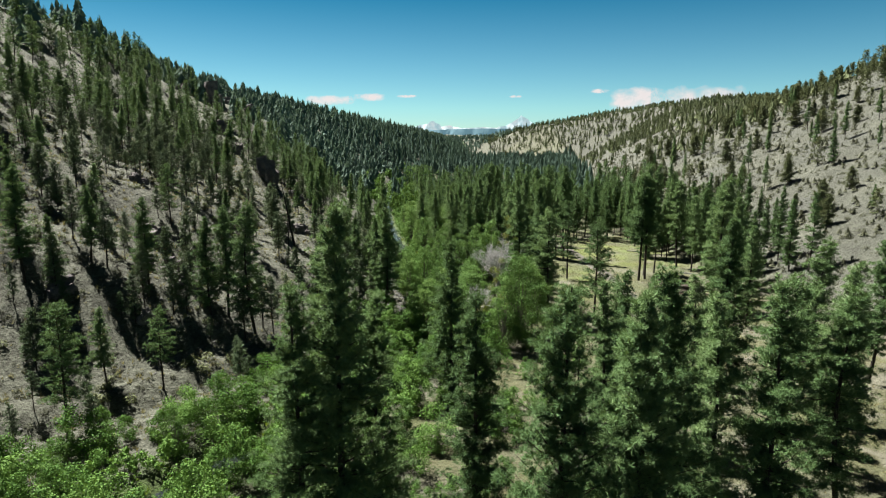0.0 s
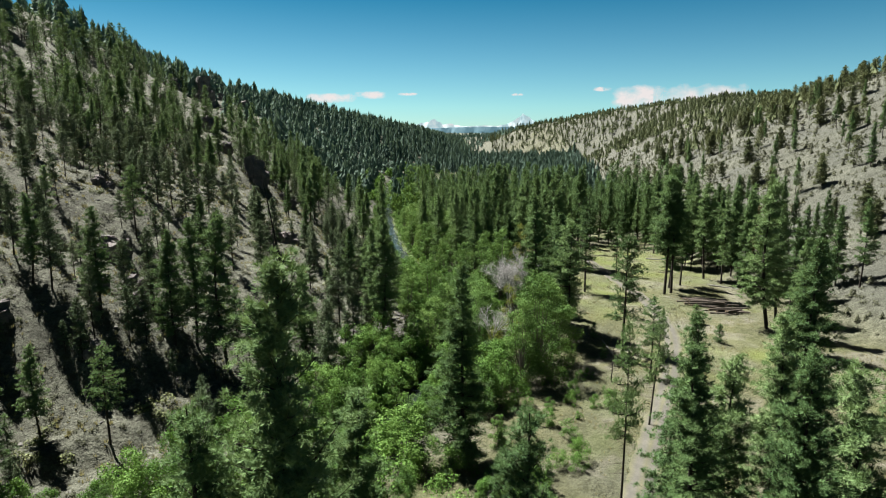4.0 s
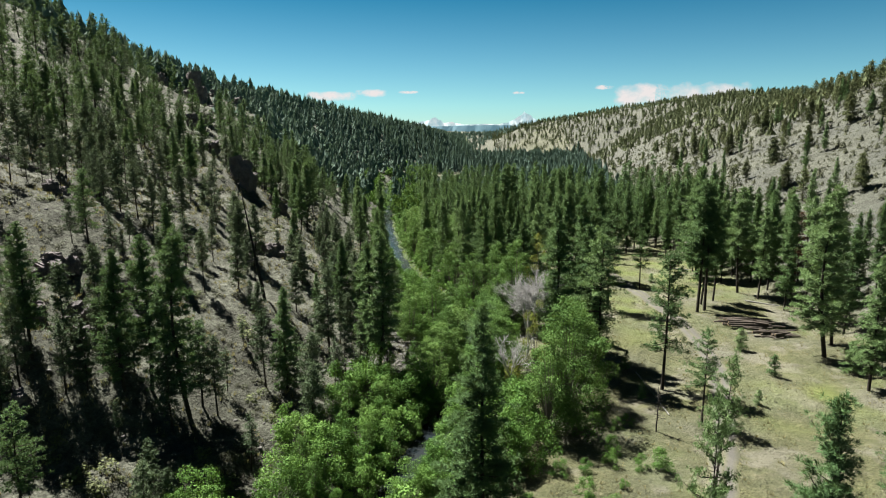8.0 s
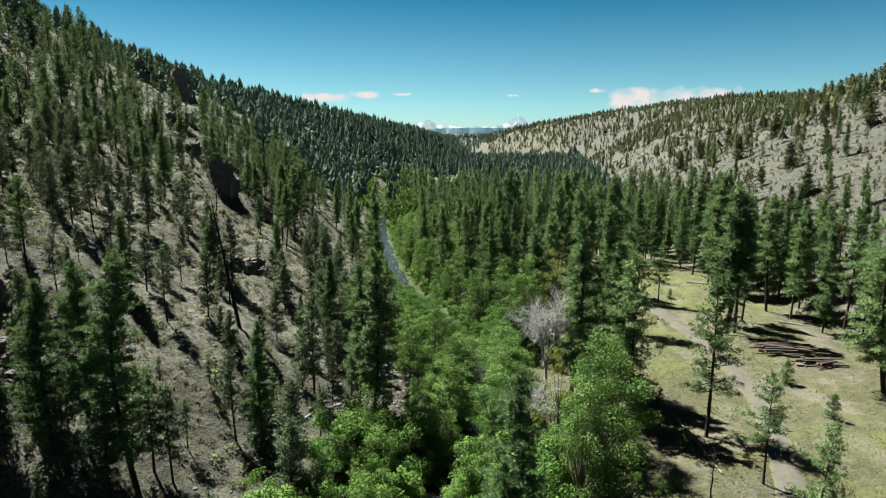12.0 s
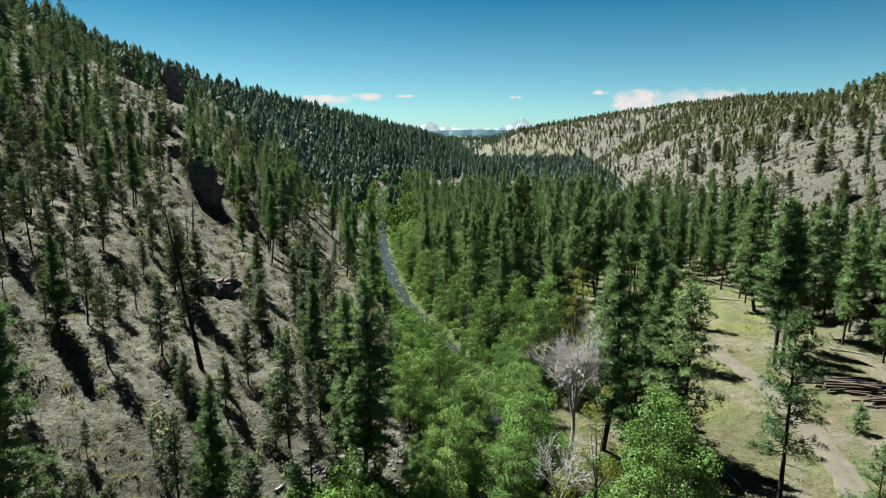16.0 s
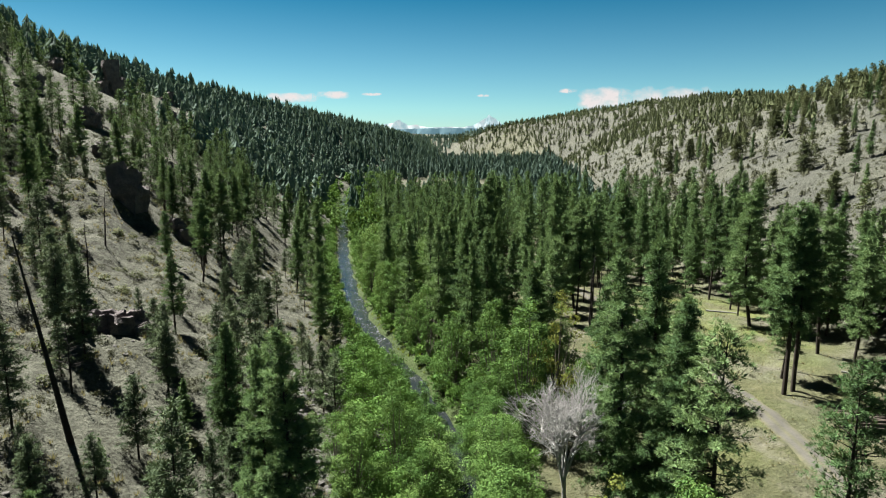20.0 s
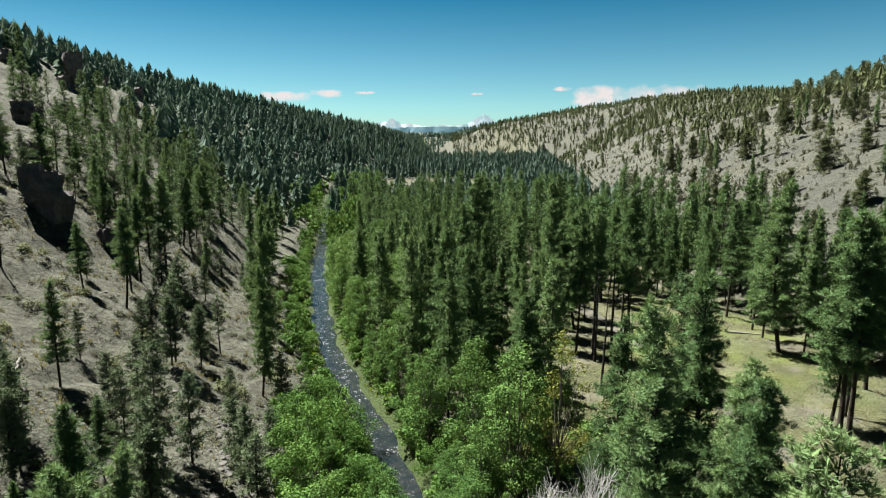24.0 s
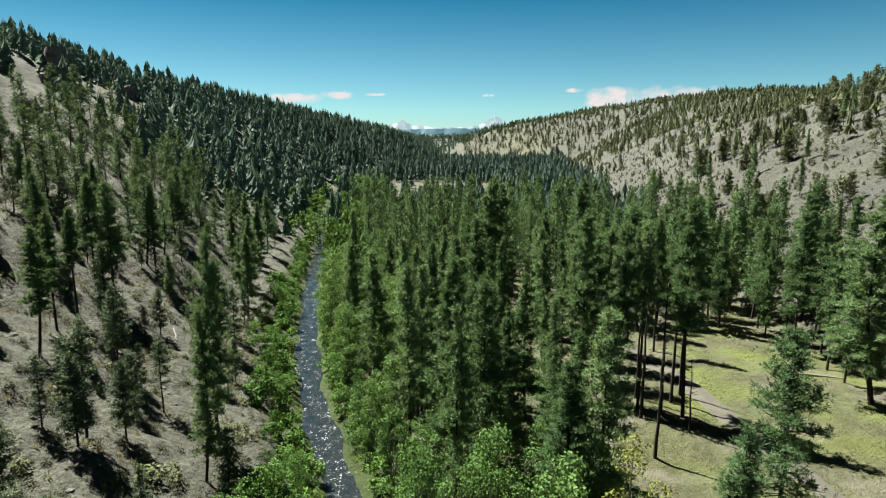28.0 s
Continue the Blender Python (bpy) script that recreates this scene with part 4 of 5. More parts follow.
MID = [far_pine(300 + i, 8, 8, 0.18, (0.45, 0.55, 0.7)[i % 3]) for i in range(9)]
FAR = [far_pine(320 + i, 5, 5, 0.19, 0.6) for i in range(6)]
ROUND = [far_pine(340 + i, 4, 5, 0.30, 0.35) for i in range(6)]
for i in range(4):
    kind("far_wood_%d" % i, pine_parts(190 + i, 24, (0.16, 0.26, 0.12, 0.32)[i], (4.0, 3.5, 4.2, 3.5)[i], gap=1.1, per=5, density=1.7, blades=5, length=0.85, width=0.15, dead_limbs=3, pad_gap=1.5, pad_size=0.4, thick=0.9, core=0.9), BARK, PINE, 24)
WOODS = [unit_tree("far_wood_%d" % i) for i in range(4)]
for i in range(3):
    kind("slope_pine_%d" % i, pine_parts(180 + i, 10, 0.2, 1.4, gap=0.75, per=4, density=2.2, blades=5, length=0.65, width=0.12, dead_limbs=2), BARK, YOUNG, 10)
    kind("thicket_%d" % i, broad_parts(185 + i, 5, 2.6, 0.0, 10, 620, 0.46, 3), PALE_BARK, WILLOW, 5)
    kind("hill_pine_%d" % i, pine_parts(195 + i, 10, (0.12, 0.2, 0.08)[i], (2.5, 2.1, 2.7)[i], gap=0.8, per=5, density=1.5, blades=4, length=0.85, width=0.16, taper=0.6, dead_limbs=1, thick=0.8, core=0.9), BARK, JUNIPER, 10)
THIN = [unit_tree("slope_pine_%d" % i) for i in range(3)]
HILL = [unit_tree("hill_pine_%d" % i) for i in range(3)]
rs = np.random.RandomState(77)


# valley floor woods past the nearest trees
fx, fy = spaced(*sown(900, (-40, 125), (296, 440), lambda x, y: np.where((from_river(x, y) > 17) & (x < 112), 0.95, 0), 60), 5.2)
forest("pine_woods", WOODS, fx, fy, rs.uniform(13, 32, len(fx)), PINE, "dense dark green pine woods on the valley floor", 61, (0.68, 1.0), bark=BARK)
fx, fy = spaced(*sown(1300, (-190, -30), (120, 420), lambda x, y: np.where((from_river(x, y) < -30) & ((y > 290) | (x < -105)), 0.95, 0) * step01(-0.8, 0.0, waves(x, y, 50, 59)) * off_crags(x, y), 58), 6.0)
forest("pine_woods", WOODS, fx, fy, rs.uniform(10, 21, len(fx)), PINE, "dark pines scattered over the steep dry slope", 57, bark=BARK)
fx, fy = spaced(*sown(600, (-190, -30), (120, 400), lambda x, y: np.where((from_river(x, y) < -14) & ((y > 280) | (x < -90)), 0.6, 0) * off_crags(x, y), 56), 3.0)
forest("young_pine_woods", THIN, fx, fy, rs.uniform(5, 13, len(fx)), YOUNG, "thin young pines over the steep dry slope", 55, bark=BARK)
fx, fy = spaced(*sown(6500, (-460, -40), (400, 830), lambda x, y: np.where(from_river(x, y) < -12, 0.95, 0) * (0.12 + 0.88 * step01(-0.6, 0.5, waves(x, y, 48, 61))) * off_crags(x, y) * (1 - 0.8 * np.exp(-((x + 135) / 38) ** 2 - ((y - 425) / 75) ** 2)), 62), 4.3)
ux, uy = sown(800, (-460, -170), (100, 420), lambda x, y: 0.9 * step01(-0.8, 0.3, waves(x, y, 45, 63)) * off_crags(x, y), 64)
fx, fy = np.concatenate([fx, ux]), np.concatenate([fy, uy])
forest("pine_forest", MID, fx, fy, rs.uniform(7, 20, len(fx)), HAZY_PINE, "dense dark pine woods on the steep valley side", 65, (1.05, 1.6))
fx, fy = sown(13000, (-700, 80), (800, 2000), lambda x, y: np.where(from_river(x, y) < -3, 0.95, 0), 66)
forest("pine_forest", FAR, fx, fy, rs.uniform(13, 21, len(fx)), HAZY_PINE, "distant dark pine woods along the ridge", 67, (1.1, 1.6))
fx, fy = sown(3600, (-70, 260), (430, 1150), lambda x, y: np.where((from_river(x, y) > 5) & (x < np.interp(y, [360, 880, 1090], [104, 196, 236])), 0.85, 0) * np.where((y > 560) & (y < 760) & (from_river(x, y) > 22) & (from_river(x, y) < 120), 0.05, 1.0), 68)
forest("pine_forest", MID, fx, fy, rs.uniform(11, 21, len(fx)), HAZY_PINE, "pine woods on the valley floor", 69)
fx, fy = sown(28000, (110, 900), (380, 1900), lambda x, y: np.where(x > np.interp(y, [360, 880, 1090, 1500], [125, 200, 240, 75]), 0.62, 0) * step01(-0.9, 0.7, waves(x, y, 90, 71) + np.clip((height(x, y) - 60) / 40, -0.8, 1.2) + np.clip((y - 650) / 400, -1.3, 0.7)), 70)
forest("pine_forest", FAR, fx, fy, rs.uniform(4.5, 11.5, len(fx)), JUNIPER, "scattered olive-green trees on the dry ridge", 72, (1.1, 1.8))
fx, fy = spaced(*sown(1000, (130, 420), (150, 640), lambda x, y: 0.10 + 0.8 * step01(55, 95, height(x, y)), 73), 5.5)
forest("pine_forest", HILL, fx, fy, rs.uniform(7, 14, len(fx)), JUNIPER, "dark pines along the near hill crest", 74, (0.8, 1.15), bark=BARK)
fx, fy = sown(5500, (-500, 900), (1500, 2600), lambda x, y: 0.75 + 0 * x, 75)
forest("pine_forest", FAR, fx, fy, rs.uniform(11, 18, len(fx)), HAZY_PINE, "wooded hills that close the valley", 76, (1.1, 1.6))
fx, fy = sown(17000, (96, 420), (160, 800), lambda x, y: np.where(x > np.interp(y, [60, 360, 880], [98, 100, 200]), 0.8, 0) * step01(-0.8, 0.6, waves(x, y, 24, 87)), 88)
forest("hillside_brush", ROUND, fx, fy, rs.uniform(0.6, 2.4, len(fx)), SAGE, "grey-green brush dotted over the open hillside", 89, (1.2, 2.2), cat="brush")
# round light-green crowns by the creek farther up
FARLEAF = [unit_tree("thicket_%d" % i) for i in range(3)]
fx, fy = sown(420, (-90, 10), (400, 800), lambda x, y: np.where(np.abs(from_river(x, y)) < 16, 0.9, 0) * (np.abs(from_river(x, y)) > HALF + 1.5), 78)
bx, by = spaced(*sown(500, (-60, 40), (335, 520), lambda x, y: np.where((from_river(x, y) > 5) & (from_river(x, y) < 22), 0.9, 0), 80), 4.4)
forest("cottonwood_grove", FARLEAF, bx, by, rs.uniform(9, 19, len(bx)), LEAF, "light green cottonwoods crowding the upper creek", 81, (0.55, 0.8), bark=PALE_BARK, cat="trees")
forest("willow_thicket", FARLEAF, fx, fy, rs.uniform(4, 12, len(fx)), WILLOW, "bright green willows and cottonwoods along the upper creek", 79, (0.8, 1.1), bark=PALE_BARK, cat="bushes")

fx, fy = spaced(*sown(5200, (-62, 14), (70, 400), lambda x, y: np.where((np.abs(from_river(x, y)) < 7.5) & (np.abs(from_river(x, y)) > np.where(y < 194, HALF - 0.1, HALF + 1.2)), 1.0, 0) * np.maximum(y < 194, 0.45 + 0.55 * step01(-0.5, 0.3, waves(x, y, 13, 47))), 48), 1.6)
forest("willow_thicket", FARLEAF, fx, fy, rs.uniform(1.2, 4.6, len(fx)), WILLOW, "low bright green willow thicket overhanging the creek", 49, (0.8, 1.2), bark=PALE_BARK, cat="bushes")

fx, fy = spaced(*sown(900, (-45, 16), (190, 400), lambda x, y: np.where((np.abs(from_river(x, y)) < 10) & (np.abs(from_river(x, y)) > HALF + 2.2), 0.5, 0), 46), 2.6)
forest("willow_thicket", FARLEAF, fx, fy, rs.uniform(2.8, 6.2, len(fx)), WILLOW, "bright green willow bushes along the creek banks", 45, (0.8, 1.2), bark=PALE_BARK, cat="bushes")

# ---- low growth, grass and stones ----
def clump(seed, n, size, spread, tall):
    rs = np.random.RandomState(seed)
    d = rs.normal(size=(n, 3))
    d /= np.linalg.norm(d, axis=1)[:, None]
    d[:, 2] = np.abs(d[:, 2])
    v, f = leaves(d * (spread, spread, tall) * rs.uniform(0.45, 1.0, (n, 1)), d, rs, size)
    return v, np.concatenate([f[:, :3], f[:, [0, 2, 3]]])


def tussock(seed, n, spread, tall):
    rs = np.random.RandomState(seed)
    a, r = rs.uniform(0, 6.283, n), rs.uniform(0, spread, n)
    base = np.stack([np.cos(a) * r, np.sin(a) * r, np.zeros(n)], 1)
    lean = np.stack([np.cos(a), np.sin(a), np.zeros(n)], 1) * rs.uniform(0.1, 0.5, (n, 1)) * tall
    side = np.stack([-np.sin(a), np.cos(a), np.zeros(n)], 1) * 0.09 * tall
    v = np.stack([base - side, base + side, base + lean + np.array([0, 0, tall]) * rs.uniform(0.6, 1.1, (n, 1))], 1).reshape(-1, 3)
    return v, np.arange(n * 3).reshape(-1, 3)


def stone_shape(seed, level=1):
    bm = bmesh.new()
    bmesh.ops.create_icosphere(bm, subdivisions=level, radius=0.5)
    o = Vector((seed * 3.7, seed * 1.3, 0))
    for v in bm.verts:
        q = v.co.copy()
        v.co *= 1 + 0.7 * noise.noise(q * 1.7 + o) + 0.25 * noise.noise(q * 4 + o)
        v.co.z *= 0.7
    bmesh.ops.triangulate(bm, faces=bm.faces)
    v, f = np.array([v.co[:] for v in bm.verts]), np.array([[q.index for q in p.verts] for p in bm.faces])
    bm.free()
    return v, f


BUSH = [clump(400 + i, 95, 0.15, 0.58, 0.60) for i in range(6)]
TUFT = [tussock(420 + i, 9, 0.45, 1.0) for i in range(5)]
STONES = [stone_shape(i, 2) for i in range(6)]


def slope_cover(x, y):
    return np.where((from_river(x, y) < -9) | (x > np.interp(y, [60, 250, 360, 880], [100, 94, 93, 190])), 1.0, 0.0)


def strewn(name, shapes, n, xs, ys, weight, sizes, mat, label, cat, seed, sink=0.05, wide=(0.8, 1.4)):
    fx, fy = sown(n, xs, ys, weight, seed)
    rs = np.random.RandomState(seed + 1)
    return forest(name, shapes, fx, fy, rs.uniform(*sizes, len(fx)) ** 1.0, mat, label, seed + 2, wide, cat=cat, sink=sink)


strewn("sagebrush", BUSH, 12000, (-150, 30), (70, 330), lambda x, y: slope_cover(x, y) * (x < 20) * step01(-0.6, 0.6, waves(x, y, 11, 81)), (0.4, 1.6), SAGE, "low grey-green sagebrush on dry slope", "sagebrush", 500)
strewn("sagebrush", BUSH, 3500, (92, 260), (150, 420), lambda x, y: slope_cover(x, y) * step01(-0.8, 0.5, waves(x, y, 16, 82)), (0.6, 1.9), SAGE, "low grey-green sagebrush on the open hillside", "sagebrush", 505)
strewn("sagebrush", BUSH, 420, (8, 95), (60, 290), lambda x, y: np.where((from_river(x, y) > 14) & (np.abs(x - np.interp(y, ROAD_Y, ROAD_X)) > 3), 1.0, 0) * step01(0.0, 0.7, waves(x, y, 18, 83)), (0.4, 1.3), SAGE, "scattered grey-green brush in the meadow", "brush", 510)
SHRUB = [clump(410 + i, 130, 0.17, 0.62, 0.9) for i in range(5)]
strewn("slope_shrubs", SHRUB, 2600, (-120, -6), (80, 310), lambda x, y: slope_cover(x, y) * step01(-0.1, 0.9, waves(x, y, 15, 80)), (0.7, 2.0), JUNIPER, "dark olive shrubs dotted over the dry slope", "shrubs", 550, wide=(0.8, 1.5))
strewn("dry_grass", TUFT, 16000, (-130, 15), (70, 300), lambda x, y: slope_cover(x, y) * (x < 20) * step01(-0.6, 0.6, waves(x, y, 14, 84)), (0.3, 0.85), STRAW, "dry straw-coloured bunch grass", "grass", 515)
strewn("meadow_grass", TUFT, 9000, (8, 95), (70, 290), lambda x, y: np.where((from_river(x, y) > 9) & (np.abs(x - np.interp(y, ROAD_Y, ROAD_X)) > 1.7), 1.0, 0) * step01(-0.5, 0.7, waves(x, y, 12, 85)), (0.2, 0.55), STRAW, "short dry meadow grass", "grass", 520)
strewn("bank_grass", TUFT, 7000, (-60, 20), (60, 420), lambda x, y: np.where((np.abs(from_river(x, y)) < 6.5) & (np.abs(from_river(x, y)) > HALF + 0.2), 1.0, 0), (0.4, 1.0), REED, "bright yellow-green grass along the creek", "grass", 525)
strewn("loose_stones", STONES, 5000, (-140, -8), (75, 320), lambda x, y: slope_cover(x, y) * step01(-0.2, 0.9, waves(x, y, 20, 86)), (0.12, 0.6), STONE, "loose grey stones on the slope", "stones", 530, 0.0, (0.9, 1.5))
strewn("talus", STONES, 2400, (-32, -6), (150, 206), lambda x, y: np.where((from_river(x, y) < -8) & (from_river(x, y) > -24), 1.0, 0), (0.2, 0.75), STONE, "grey talus blocks at the foot of the slope", "stones", 535, 0.0, (0.9, 1.6))
strewn("creek_stones", STONES, 900, (-60, 12), (60, 420), lambda x, y: np.where(np.abs(from_river(x, y)) < HALF + 0.6, 0.9, 0), (0.3, 0.8), STONE, "wet grey stones in the creek", "stones", 540, 0.05, (0.9, 1.5))


# ---- outcrops ----
def outcrop(x, y, w, d, h, seed, mat=BASALT, label="dark fractured basalt outcrop on the slope"):
    """A rock face of jumbled, angular blocks."""
    rs = np.random.RandomState(seed)
    base = tagged(new("rock_outcrop"), label, "rock", "outcrops of the valley side")
    base.location = (x, y, ground_z(x, y) - 0.12 * h)
    o = Vector((seed * 2.1, 0, 0))
    for k in range(11):
        sz = np.array([w, d, h]) * rs.uniform(0.34, 0.62, 3)
        at = np.array([rs.uniform(-0.3, 0.3) * w, rs.uniform(-0.3, 0.3) * d, rs.uniform(0.0, 0.62) * h * (0.4 + 0.6 * (k % 2))])
        m = Matrix.Translation(at) @ Euler((rs.normal() * 0.12, rs.normal() * 0.12, rs.uniform(0, 3))).to_matrix().to_4x4() @ Matrix.Diagonal((*sz, 1))
        bm = bmesh.new()
        bmesh.ops.create_cube(bm, size=1.0, matrix=m)
        bmesh.ops.subdivide_edges(bm, edges=bm.edges, cuts=4, use_grid_fill=True)
        for v in bm.verts:
            q = v.co * (3.0 / max(w, h)) + o
            c = noise.cell_vector(v.co * (5.5 / max(w, h)) + o)
            v.co += (c - Vector((0.5, 0.5, 0.5))) * 0.13 * w + Vector((noise.noise(q), noise.noise(q + Vector((7, 0, 0))), noise.noise(q + Vector((0, 9, 0))))) * 0.09 * w
        me = bpy.data.meshes.new("block")
        bm.to_mesh(me)
        bm.free()
        me.materials.append(mat)
        new("block", me).parent = base
    return base


for i, (x, y, w, d, h) in enumerate(CRAGS + [(-47.5, 189, 8, 5, 5), (-44, 191, 4, 4, 5), (-70, 146, 7, 5, 6), (-62, 138, 5, 4, 4.5), (-58, 132, 4, 3, 3.5), (-66, 132, 4, 4, 3), (-55, 142, 4, 3, 3),
                                             (-84, 170, 4, 4, 4), (-95, 200, 5, 4, 4), (-88, 225, 4, 4, 4), (-76, 118, 5, 4, 4), (-60, 118, 3.5, 3, 3)]):
    outcrop(x, y, w, d, h, 700 + i)
RED = simple("brown_rock", [(0.2, (0.046, 0.034, 0.026)), (0.8, (0.155, 0.118, 0.090))], 0.4, 0.92, 0.8, 0.2)
for i, (x, y, w, d, h) in enumerate([(104, 243, 7, 5, 8), (108, 254, 6, 5, 7), (103, 230, 4, 4, 4)]):
    outcrop(x, y, w, d, h, 740 + i, RED, "brown rock face at the foot of the hill")


# ---- dead wood ----
def dead_thing(name, parts, mat, x, y, label, cat, turn=0.0):
    base = tagged(new(name), label, cat)
    base.matrix_world = pose(x, y, ground_z(x, y) - 0.05, 0, 0, turn)
    for part_name, (v, f) in parts:
        new(part_name, mesh_of(part_name, v, f, mat, True)).parent = base
    return base


dead_thing("dead_tree", bare_parts(800, 23, 2.9, 7, 3, 7), SILVER, 15.0, 166.0, "large leafless silver-grey dead cottonwood", "dead tree")
dead_thing("dead_tree", bare_parts(801, 15, 4, 5, 3, 5), SILVER, 9.5, 146, "leafless grey dead cottonwood beside the creek", "dead tree", 80)
dead_thing("dead_tree", bare_parts(802, 9, 3, 4, 3, 4), GREY_WOOD, -36, 97, "small leafless grey tree among willows", "dead tree", 20)
dead_thing("burnt_snag", snag_parts(810, 22.5, 16, -0.17, 1.8), CHAR, -39.2, 162.5, "tall leaning charred pine trunk without crown", "dead tree")
for i, (x, y, h, ln) in enumerate([(39, 230.5, 18.5, 0.02), (41.5, 243, 20, 0.01), (46, 246, 22, 0.0), (43.5, 251, 19, -0.02), (47.5, 238, 12, 0.03), (31.5, 133.5, 8, 0.02), (52, 252, 17, 0.0), (-80, 190, 13, -0.05), (-58, 205, 11, 0.04), (-44, 172, 9, 0.0), (-66, 228, 12, 0.06)]):
    dead_thing("burnt_snag", snag_parts(820 + i, h, 22, ln, 1.9), CHAR, x, y, "charred standing dead pine trunk with broken limbs", "dead tree", 40 * i)


def fallen_log(x0, y0, x1, y1, r, mat, seed, label):
    rs = np.random.RandomState(seed)
    n = 7
    t = np.linspace(0, 1, n)
    xs, ys = x0 + (x1 - x0) * t, y0 + (y1 - y0) * t
    za, zb = ground_z(x0, y0), ground_z(x1, y1)
    top = max(float(np.max(height(xs, ys) - (za + (zb - za) * t))), 0) + r * 0.7
    pts = np.stack([xs + rs.normal(size=n) * 0.05, ys + rs.normal(size=n) * 0.05, za + (zb - za) * t + top], 1)
    v, f = tube(pts, r * (1 - 0.45 * t), 8)
    tagged(new("fallen_log", mesh_of("fallen_log", v, f, mat, True)), label, "log", "fallen logs")


for i, (a, b, c, d, r, m) in enumerate([(36.5, 160, 35.5, 139, 0.16, 0), (-43, 266, -40.5, 261, 0.15, 0), (-25, 147, -23, 151, 0.2, 0), (-23.5, 147, -24.5, 152, 0.18, 0), 
                                        (-47, 200, -44, 193, 0.2, 0), (91, 222, 97, 217, 0.25, 0), (84, 213, 92, 209, 0.2, 0), (-75, 205, -70, 196, 0.25, 1), (80, 262, 88, 259, 0.25, 0), (-62, 178, -56, 171, 0.2, 1)]):
    fallen_log(a, b, c, d, r, (GREY_WOOD, CHAR)[m], 900 + i, ("pale weathered log lying on the ground", "charred log lying on the slope")[m])


def log_pile(x, y, length, wide, layers, seed, turn):
    """A deck of felled logs: each log is a part, with a pale cut face at both ends."""
    rs = np.random.RandomState(seed)
    base = tagged(new("log_pile"), "stack of dark felled logs lying in the meadow", "log pile", "log piles")
    base.matrix_world = pose(x, y, ground_z(x, y), 0, 0, turn)
    for k in range(layers):
        n = wide - k
        for j in range(n):
            r = rs.uniform(0.12, 0.27)
            yy, zz = (j - n / 2) * 0.62 + rs.normal() * 0.22, 0.24 + k * 0.36 + rs.normal() * 0.07
            L, off, sk = length * rs.uniform(0.5, 1.05), rs.normal() * 1.3, rs.normal() * 0.8
            pts = [(-L / 2 + off, yy - sk, zz), (-L / 6 + off, yy - sk / 3, zz + 0.03), (L / 6 + off, yy + sk / 3, zz), (L / 2 + off, yy + sk, zz)]
            v, f = tube(pts, [r, r * 0.97, r * 0.92, r * 0.85], 8)
            log = new("log", mesh_of("log", v, f, LOG_BARK, True))
            log.parent = base
            for p, q, rr in ((pts[0], -1, r), (pts[-1], 1, r * 0.85)):
                bm = bmesh.new()
                bmesh.ops.create_cone(bm, cap_ends=True, segments=8, radius1=rr * 0.99, radius2=rr * 0.95, depth=0.03, matrix=Matrix.Translation((p[0] + q * 0.01, p[1], p[2])) @ Euler((0, radians(90), 0)).to_matrix().to_4x4())
                me = bpy.data.meshes.new("cut_face")
                bm.to_mesh(me)
                bm.free()
                me.materials.append(CUT_WOOD)
                o = new("cut_face", me)
                o.parent = log
    return base


log_pile(74, 192, 11.0, 10, 4, 1, -6)
log_pile(77.5, 184.5, 8.5, 7, 3, 2, -3)

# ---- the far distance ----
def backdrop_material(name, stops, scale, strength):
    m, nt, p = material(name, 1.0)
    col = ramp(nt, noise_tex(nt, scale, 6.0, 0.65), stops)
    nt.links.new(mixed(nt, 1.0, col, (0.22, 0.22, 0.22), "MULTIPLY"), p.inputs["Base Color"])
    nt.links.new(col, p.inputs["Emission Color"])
    # the ranges glow by themselves in place of daylight on them
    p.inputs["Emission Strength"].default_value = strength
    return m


# pale blues with the distance haze put into them
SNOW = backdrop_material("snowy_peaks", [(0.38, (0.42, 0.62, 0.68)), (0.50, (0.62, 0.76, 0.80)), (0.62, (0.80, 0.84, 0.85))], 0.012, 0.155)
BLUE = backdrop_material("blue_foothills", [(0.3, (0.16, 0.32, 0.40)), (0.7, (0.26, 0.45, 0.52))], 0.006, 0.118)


def range_of(name, y, x0, x1, peaks, base, mat, label, seed, rough):
    xs = np.linspace(x0, x1, 240)
    top = base + 0 * xs
    for px, pz, pw in peaks:
        top = np.maximum(top, base + (pz - base) * np.maximum(0, 1 - np.abs(xs - px) / pw) ** 1.15)
    top = top + rough * waves(xs, 0 * xs, 90, seed) + rough * 0.5 * waves(xs, 0 * xs, 35, seed + 1)
    rows = []
    for k in range(9):
        t = k / 8
        rows.append(np.stack([xs + 12 * waves(xs, xs * 0 + k * 40, 60, seed + 2), y - 160 * (1 - t) + 20 * waves(xs, xs * 0 + 90 * k, 70, seed + 3), -60 + (top + 60) * t], 1))
    v = np.concatenate(rows)
    i = np.arange(9 * 240).reshape(9, 240)
    tagged(new(name, mesh_of(name, v, np.stack([i[:-1, :-1], i[:-1, 1:], i[1:, 1:], i[1:, :-1]], -1).reshape(-1, 4), mat, True)), label, "mountains", kind="structure")


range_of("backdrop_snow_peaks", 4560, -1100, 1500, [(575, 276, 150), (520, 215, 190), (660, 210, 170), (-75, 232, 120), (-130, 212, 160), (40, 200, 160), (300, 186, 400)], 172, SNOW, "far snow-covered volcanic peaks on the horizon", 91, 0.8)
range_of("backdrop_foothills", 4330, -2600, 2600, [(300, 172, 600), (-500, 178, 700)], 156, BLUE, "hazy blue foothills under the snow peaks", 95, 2)


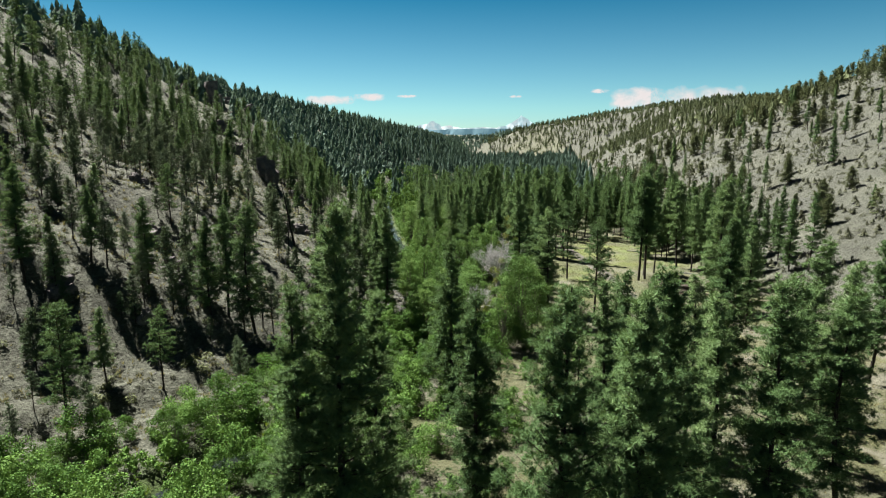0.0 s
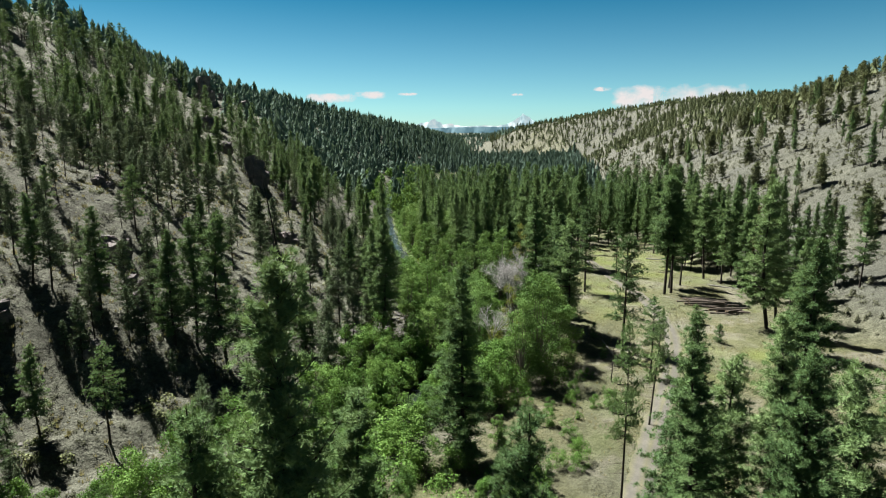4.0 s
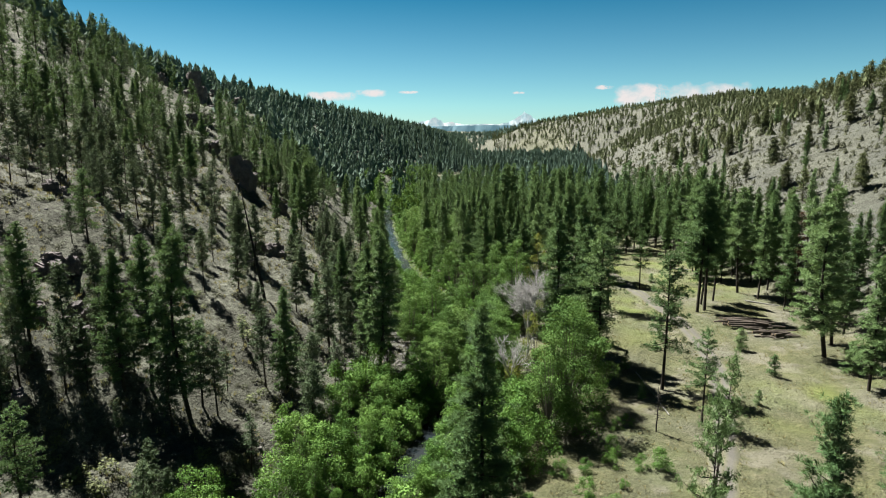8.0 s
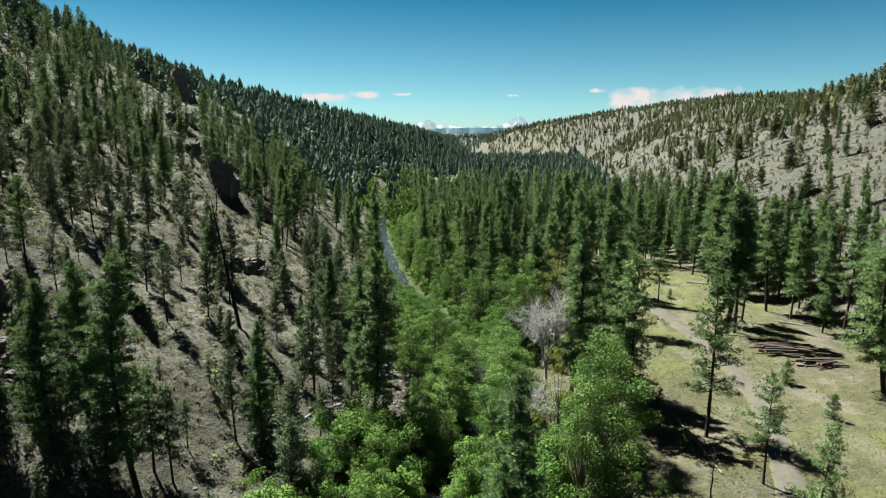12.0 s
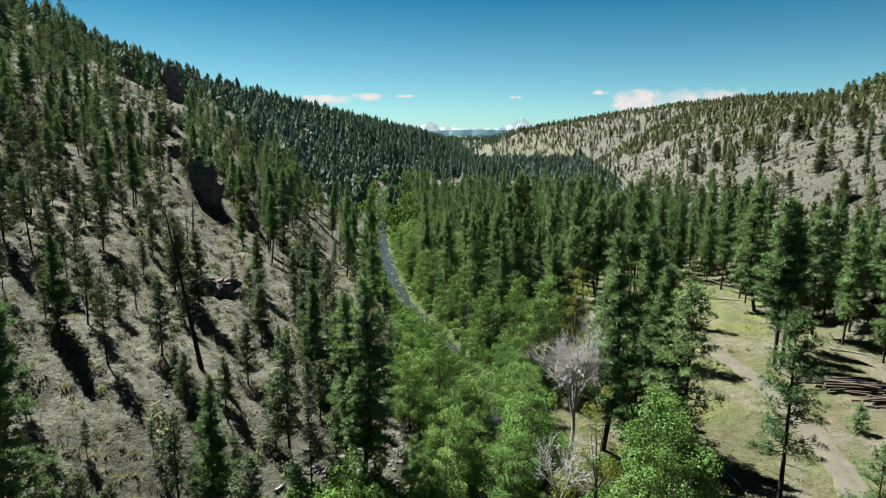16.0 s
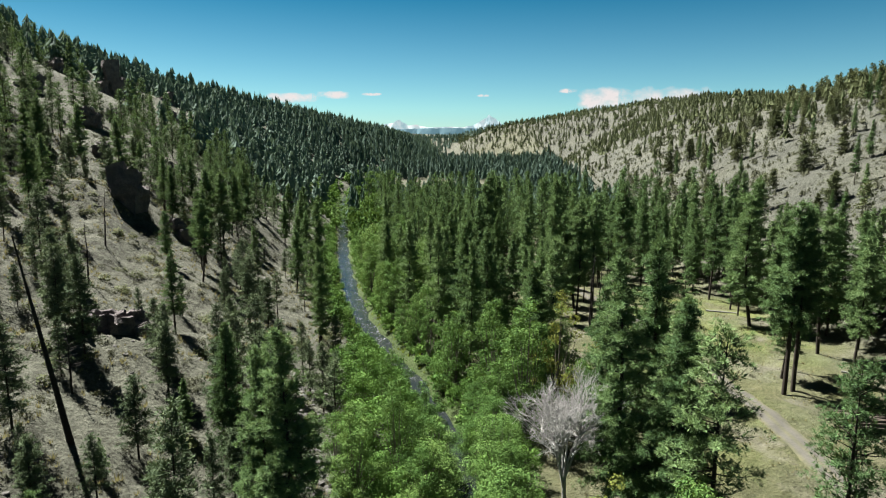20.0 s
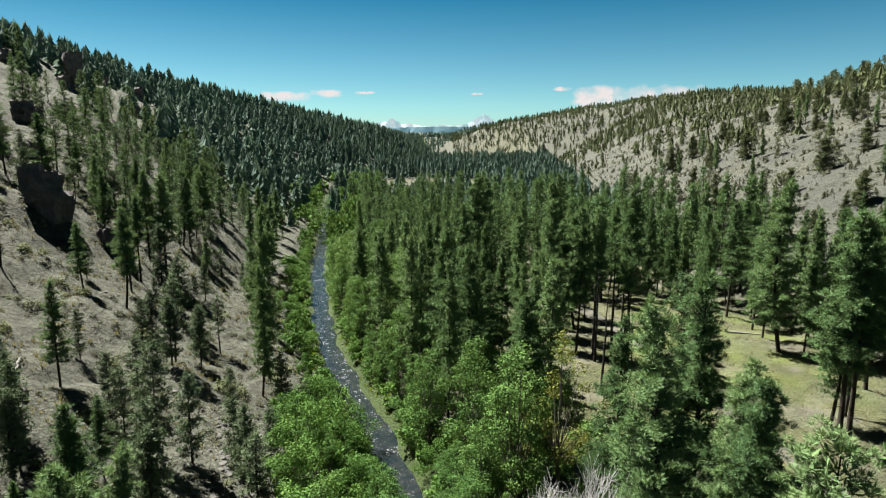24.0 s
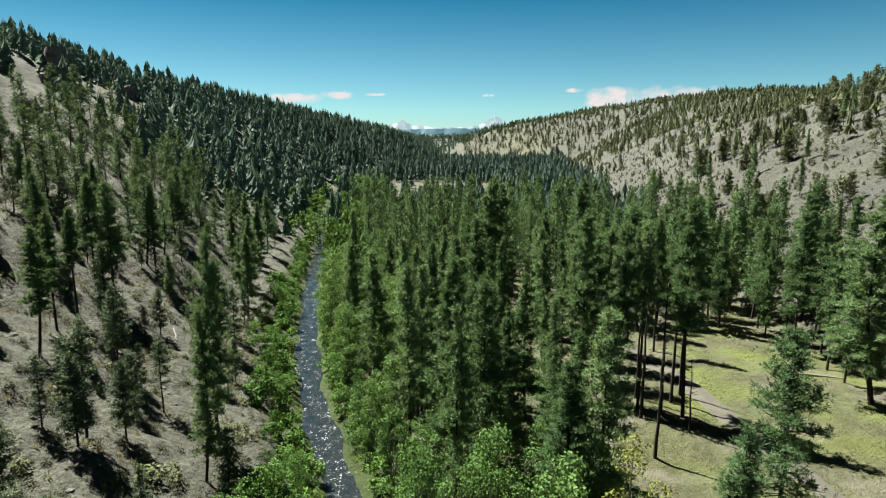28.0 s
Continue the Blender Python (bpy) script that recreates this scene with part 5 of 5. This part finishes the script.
def cloud(x0, x1, z0, z1, seed, puff, colour=(1.0, 0.90, 0.88)):
    """A far bank of cloud, so thin at its rim that the sky shows through."""
    m = bpy.data.materials.new("cloud")
    m.use_nodes = True
    nt = m.node_tree
    nt.nodes.clear()
    # flat card whose even glow stands in for sunlight on the cloud
    out, em, tr = nt.nodes.new("ShaderNodeOutputMaterial"), node(nt, "ShaderNodeEmission", Color=(*colour, 1), Strength=0.172), nt.nodes.new("ShaderNodeBsdfTransparent")
    mx, tc = nt.nodes.new("ShaderNodeMixShader"), nt.nodes.new("ShaderNodeTexCoord")
    sep = nt.nodes.new("ShaderNodeSeparateXYZ")
    nt.links.new(tc.outputs["Generated"], sep.inputs[0])
    mp = nt.nodes.new("ShaderNodeMapping")
    mp.inputs["Location"].default_value = (seed * 1.7, 0, seed)
    mp.inputs["Scale"].default_value = (puff, 1, puff * (z1 - z0) / (x1 - x0) * 1.6)
    nt.links.new(tc.outputs["Generated"], mp.inputs[0])
    nz = node(nt, "ShaderNodeTexNoise", Scale=1.6, Detail=8.0, Roughness=0.62)
    nt.links.new(mp.outputs[0], nz.inputs["Vector"])

    def hump(sock, power):
        a = math_node(nt, "ABSOLUTE", math_node(nt, "SUBTRACT", math_node(nt, "MULTIPLY", sock, 2.0), 1.0), 0.0)
        return math_node(nt, "POWER", a, power)

    r = math_node(nt, "ADD", hump(sep.outputs["X"], 2.0), hump(sep.outputs["Z"], 2.0))
    r = math_node(nt, "ADD", r, math_node(nt, "ADD", hump(sep.outputs["X"], 7.0), hump(sep.outputs["Z"], 7.0)))
    v = math_node(nt, "SUBTRACT", math_node(nt, "ADD", math_node(nt, "MULTIPLY", nz.outputs["Fac"], 2.6), -0.55), r)
    a = nt.nodes.new("ShaderNodeMapRange")
    nt.links.new(v, a.inputs["Value"])
    a.inputs["From Min"].default_value, a.inputs["From Max"].default_value = 0.0, 0.75
    a.inputs["To Max"].default_value = 0.92
    nt.links.new(a.outputs[0], mx.inputs[0])
    nt.links.new(tr.outputs[0], mx.inputs[1])
    nt.links.new(em.outputs[0], mx.inputs[2])
    nt.links.new(mx.outputs[0], out.inputs["Surface"])
    v = [(x0, 4590, z0), (x1, 4590, z0), (x1, 4590, z1), (x0, 4590, z1)]
    ob = tagged(new("backdrop_cloud", mesh_of("backdrop_cloud", v, [(0, 1, 2, 3)], m)), "small white cloud low in the blue sky", "cloud", kind="structure")
    ob.visible_shadow = False
    return ob


cloud(-1080, -590, 335, 425, 3, 2.2)
cloud(-690, -370, 365, 440, 5, 1.8)
cloud(-360, -180, 395, 425, 7, 2.0)
cloud(1150, 1760, 270, 505, 11, 2.2)
cloud(1520, 2350, 280, 525, 14, 2.4)
cloud(1060, 1240, 425, 470, 17, 2.0)
cloud(470, 590, 395, 420, 19, 2.0)
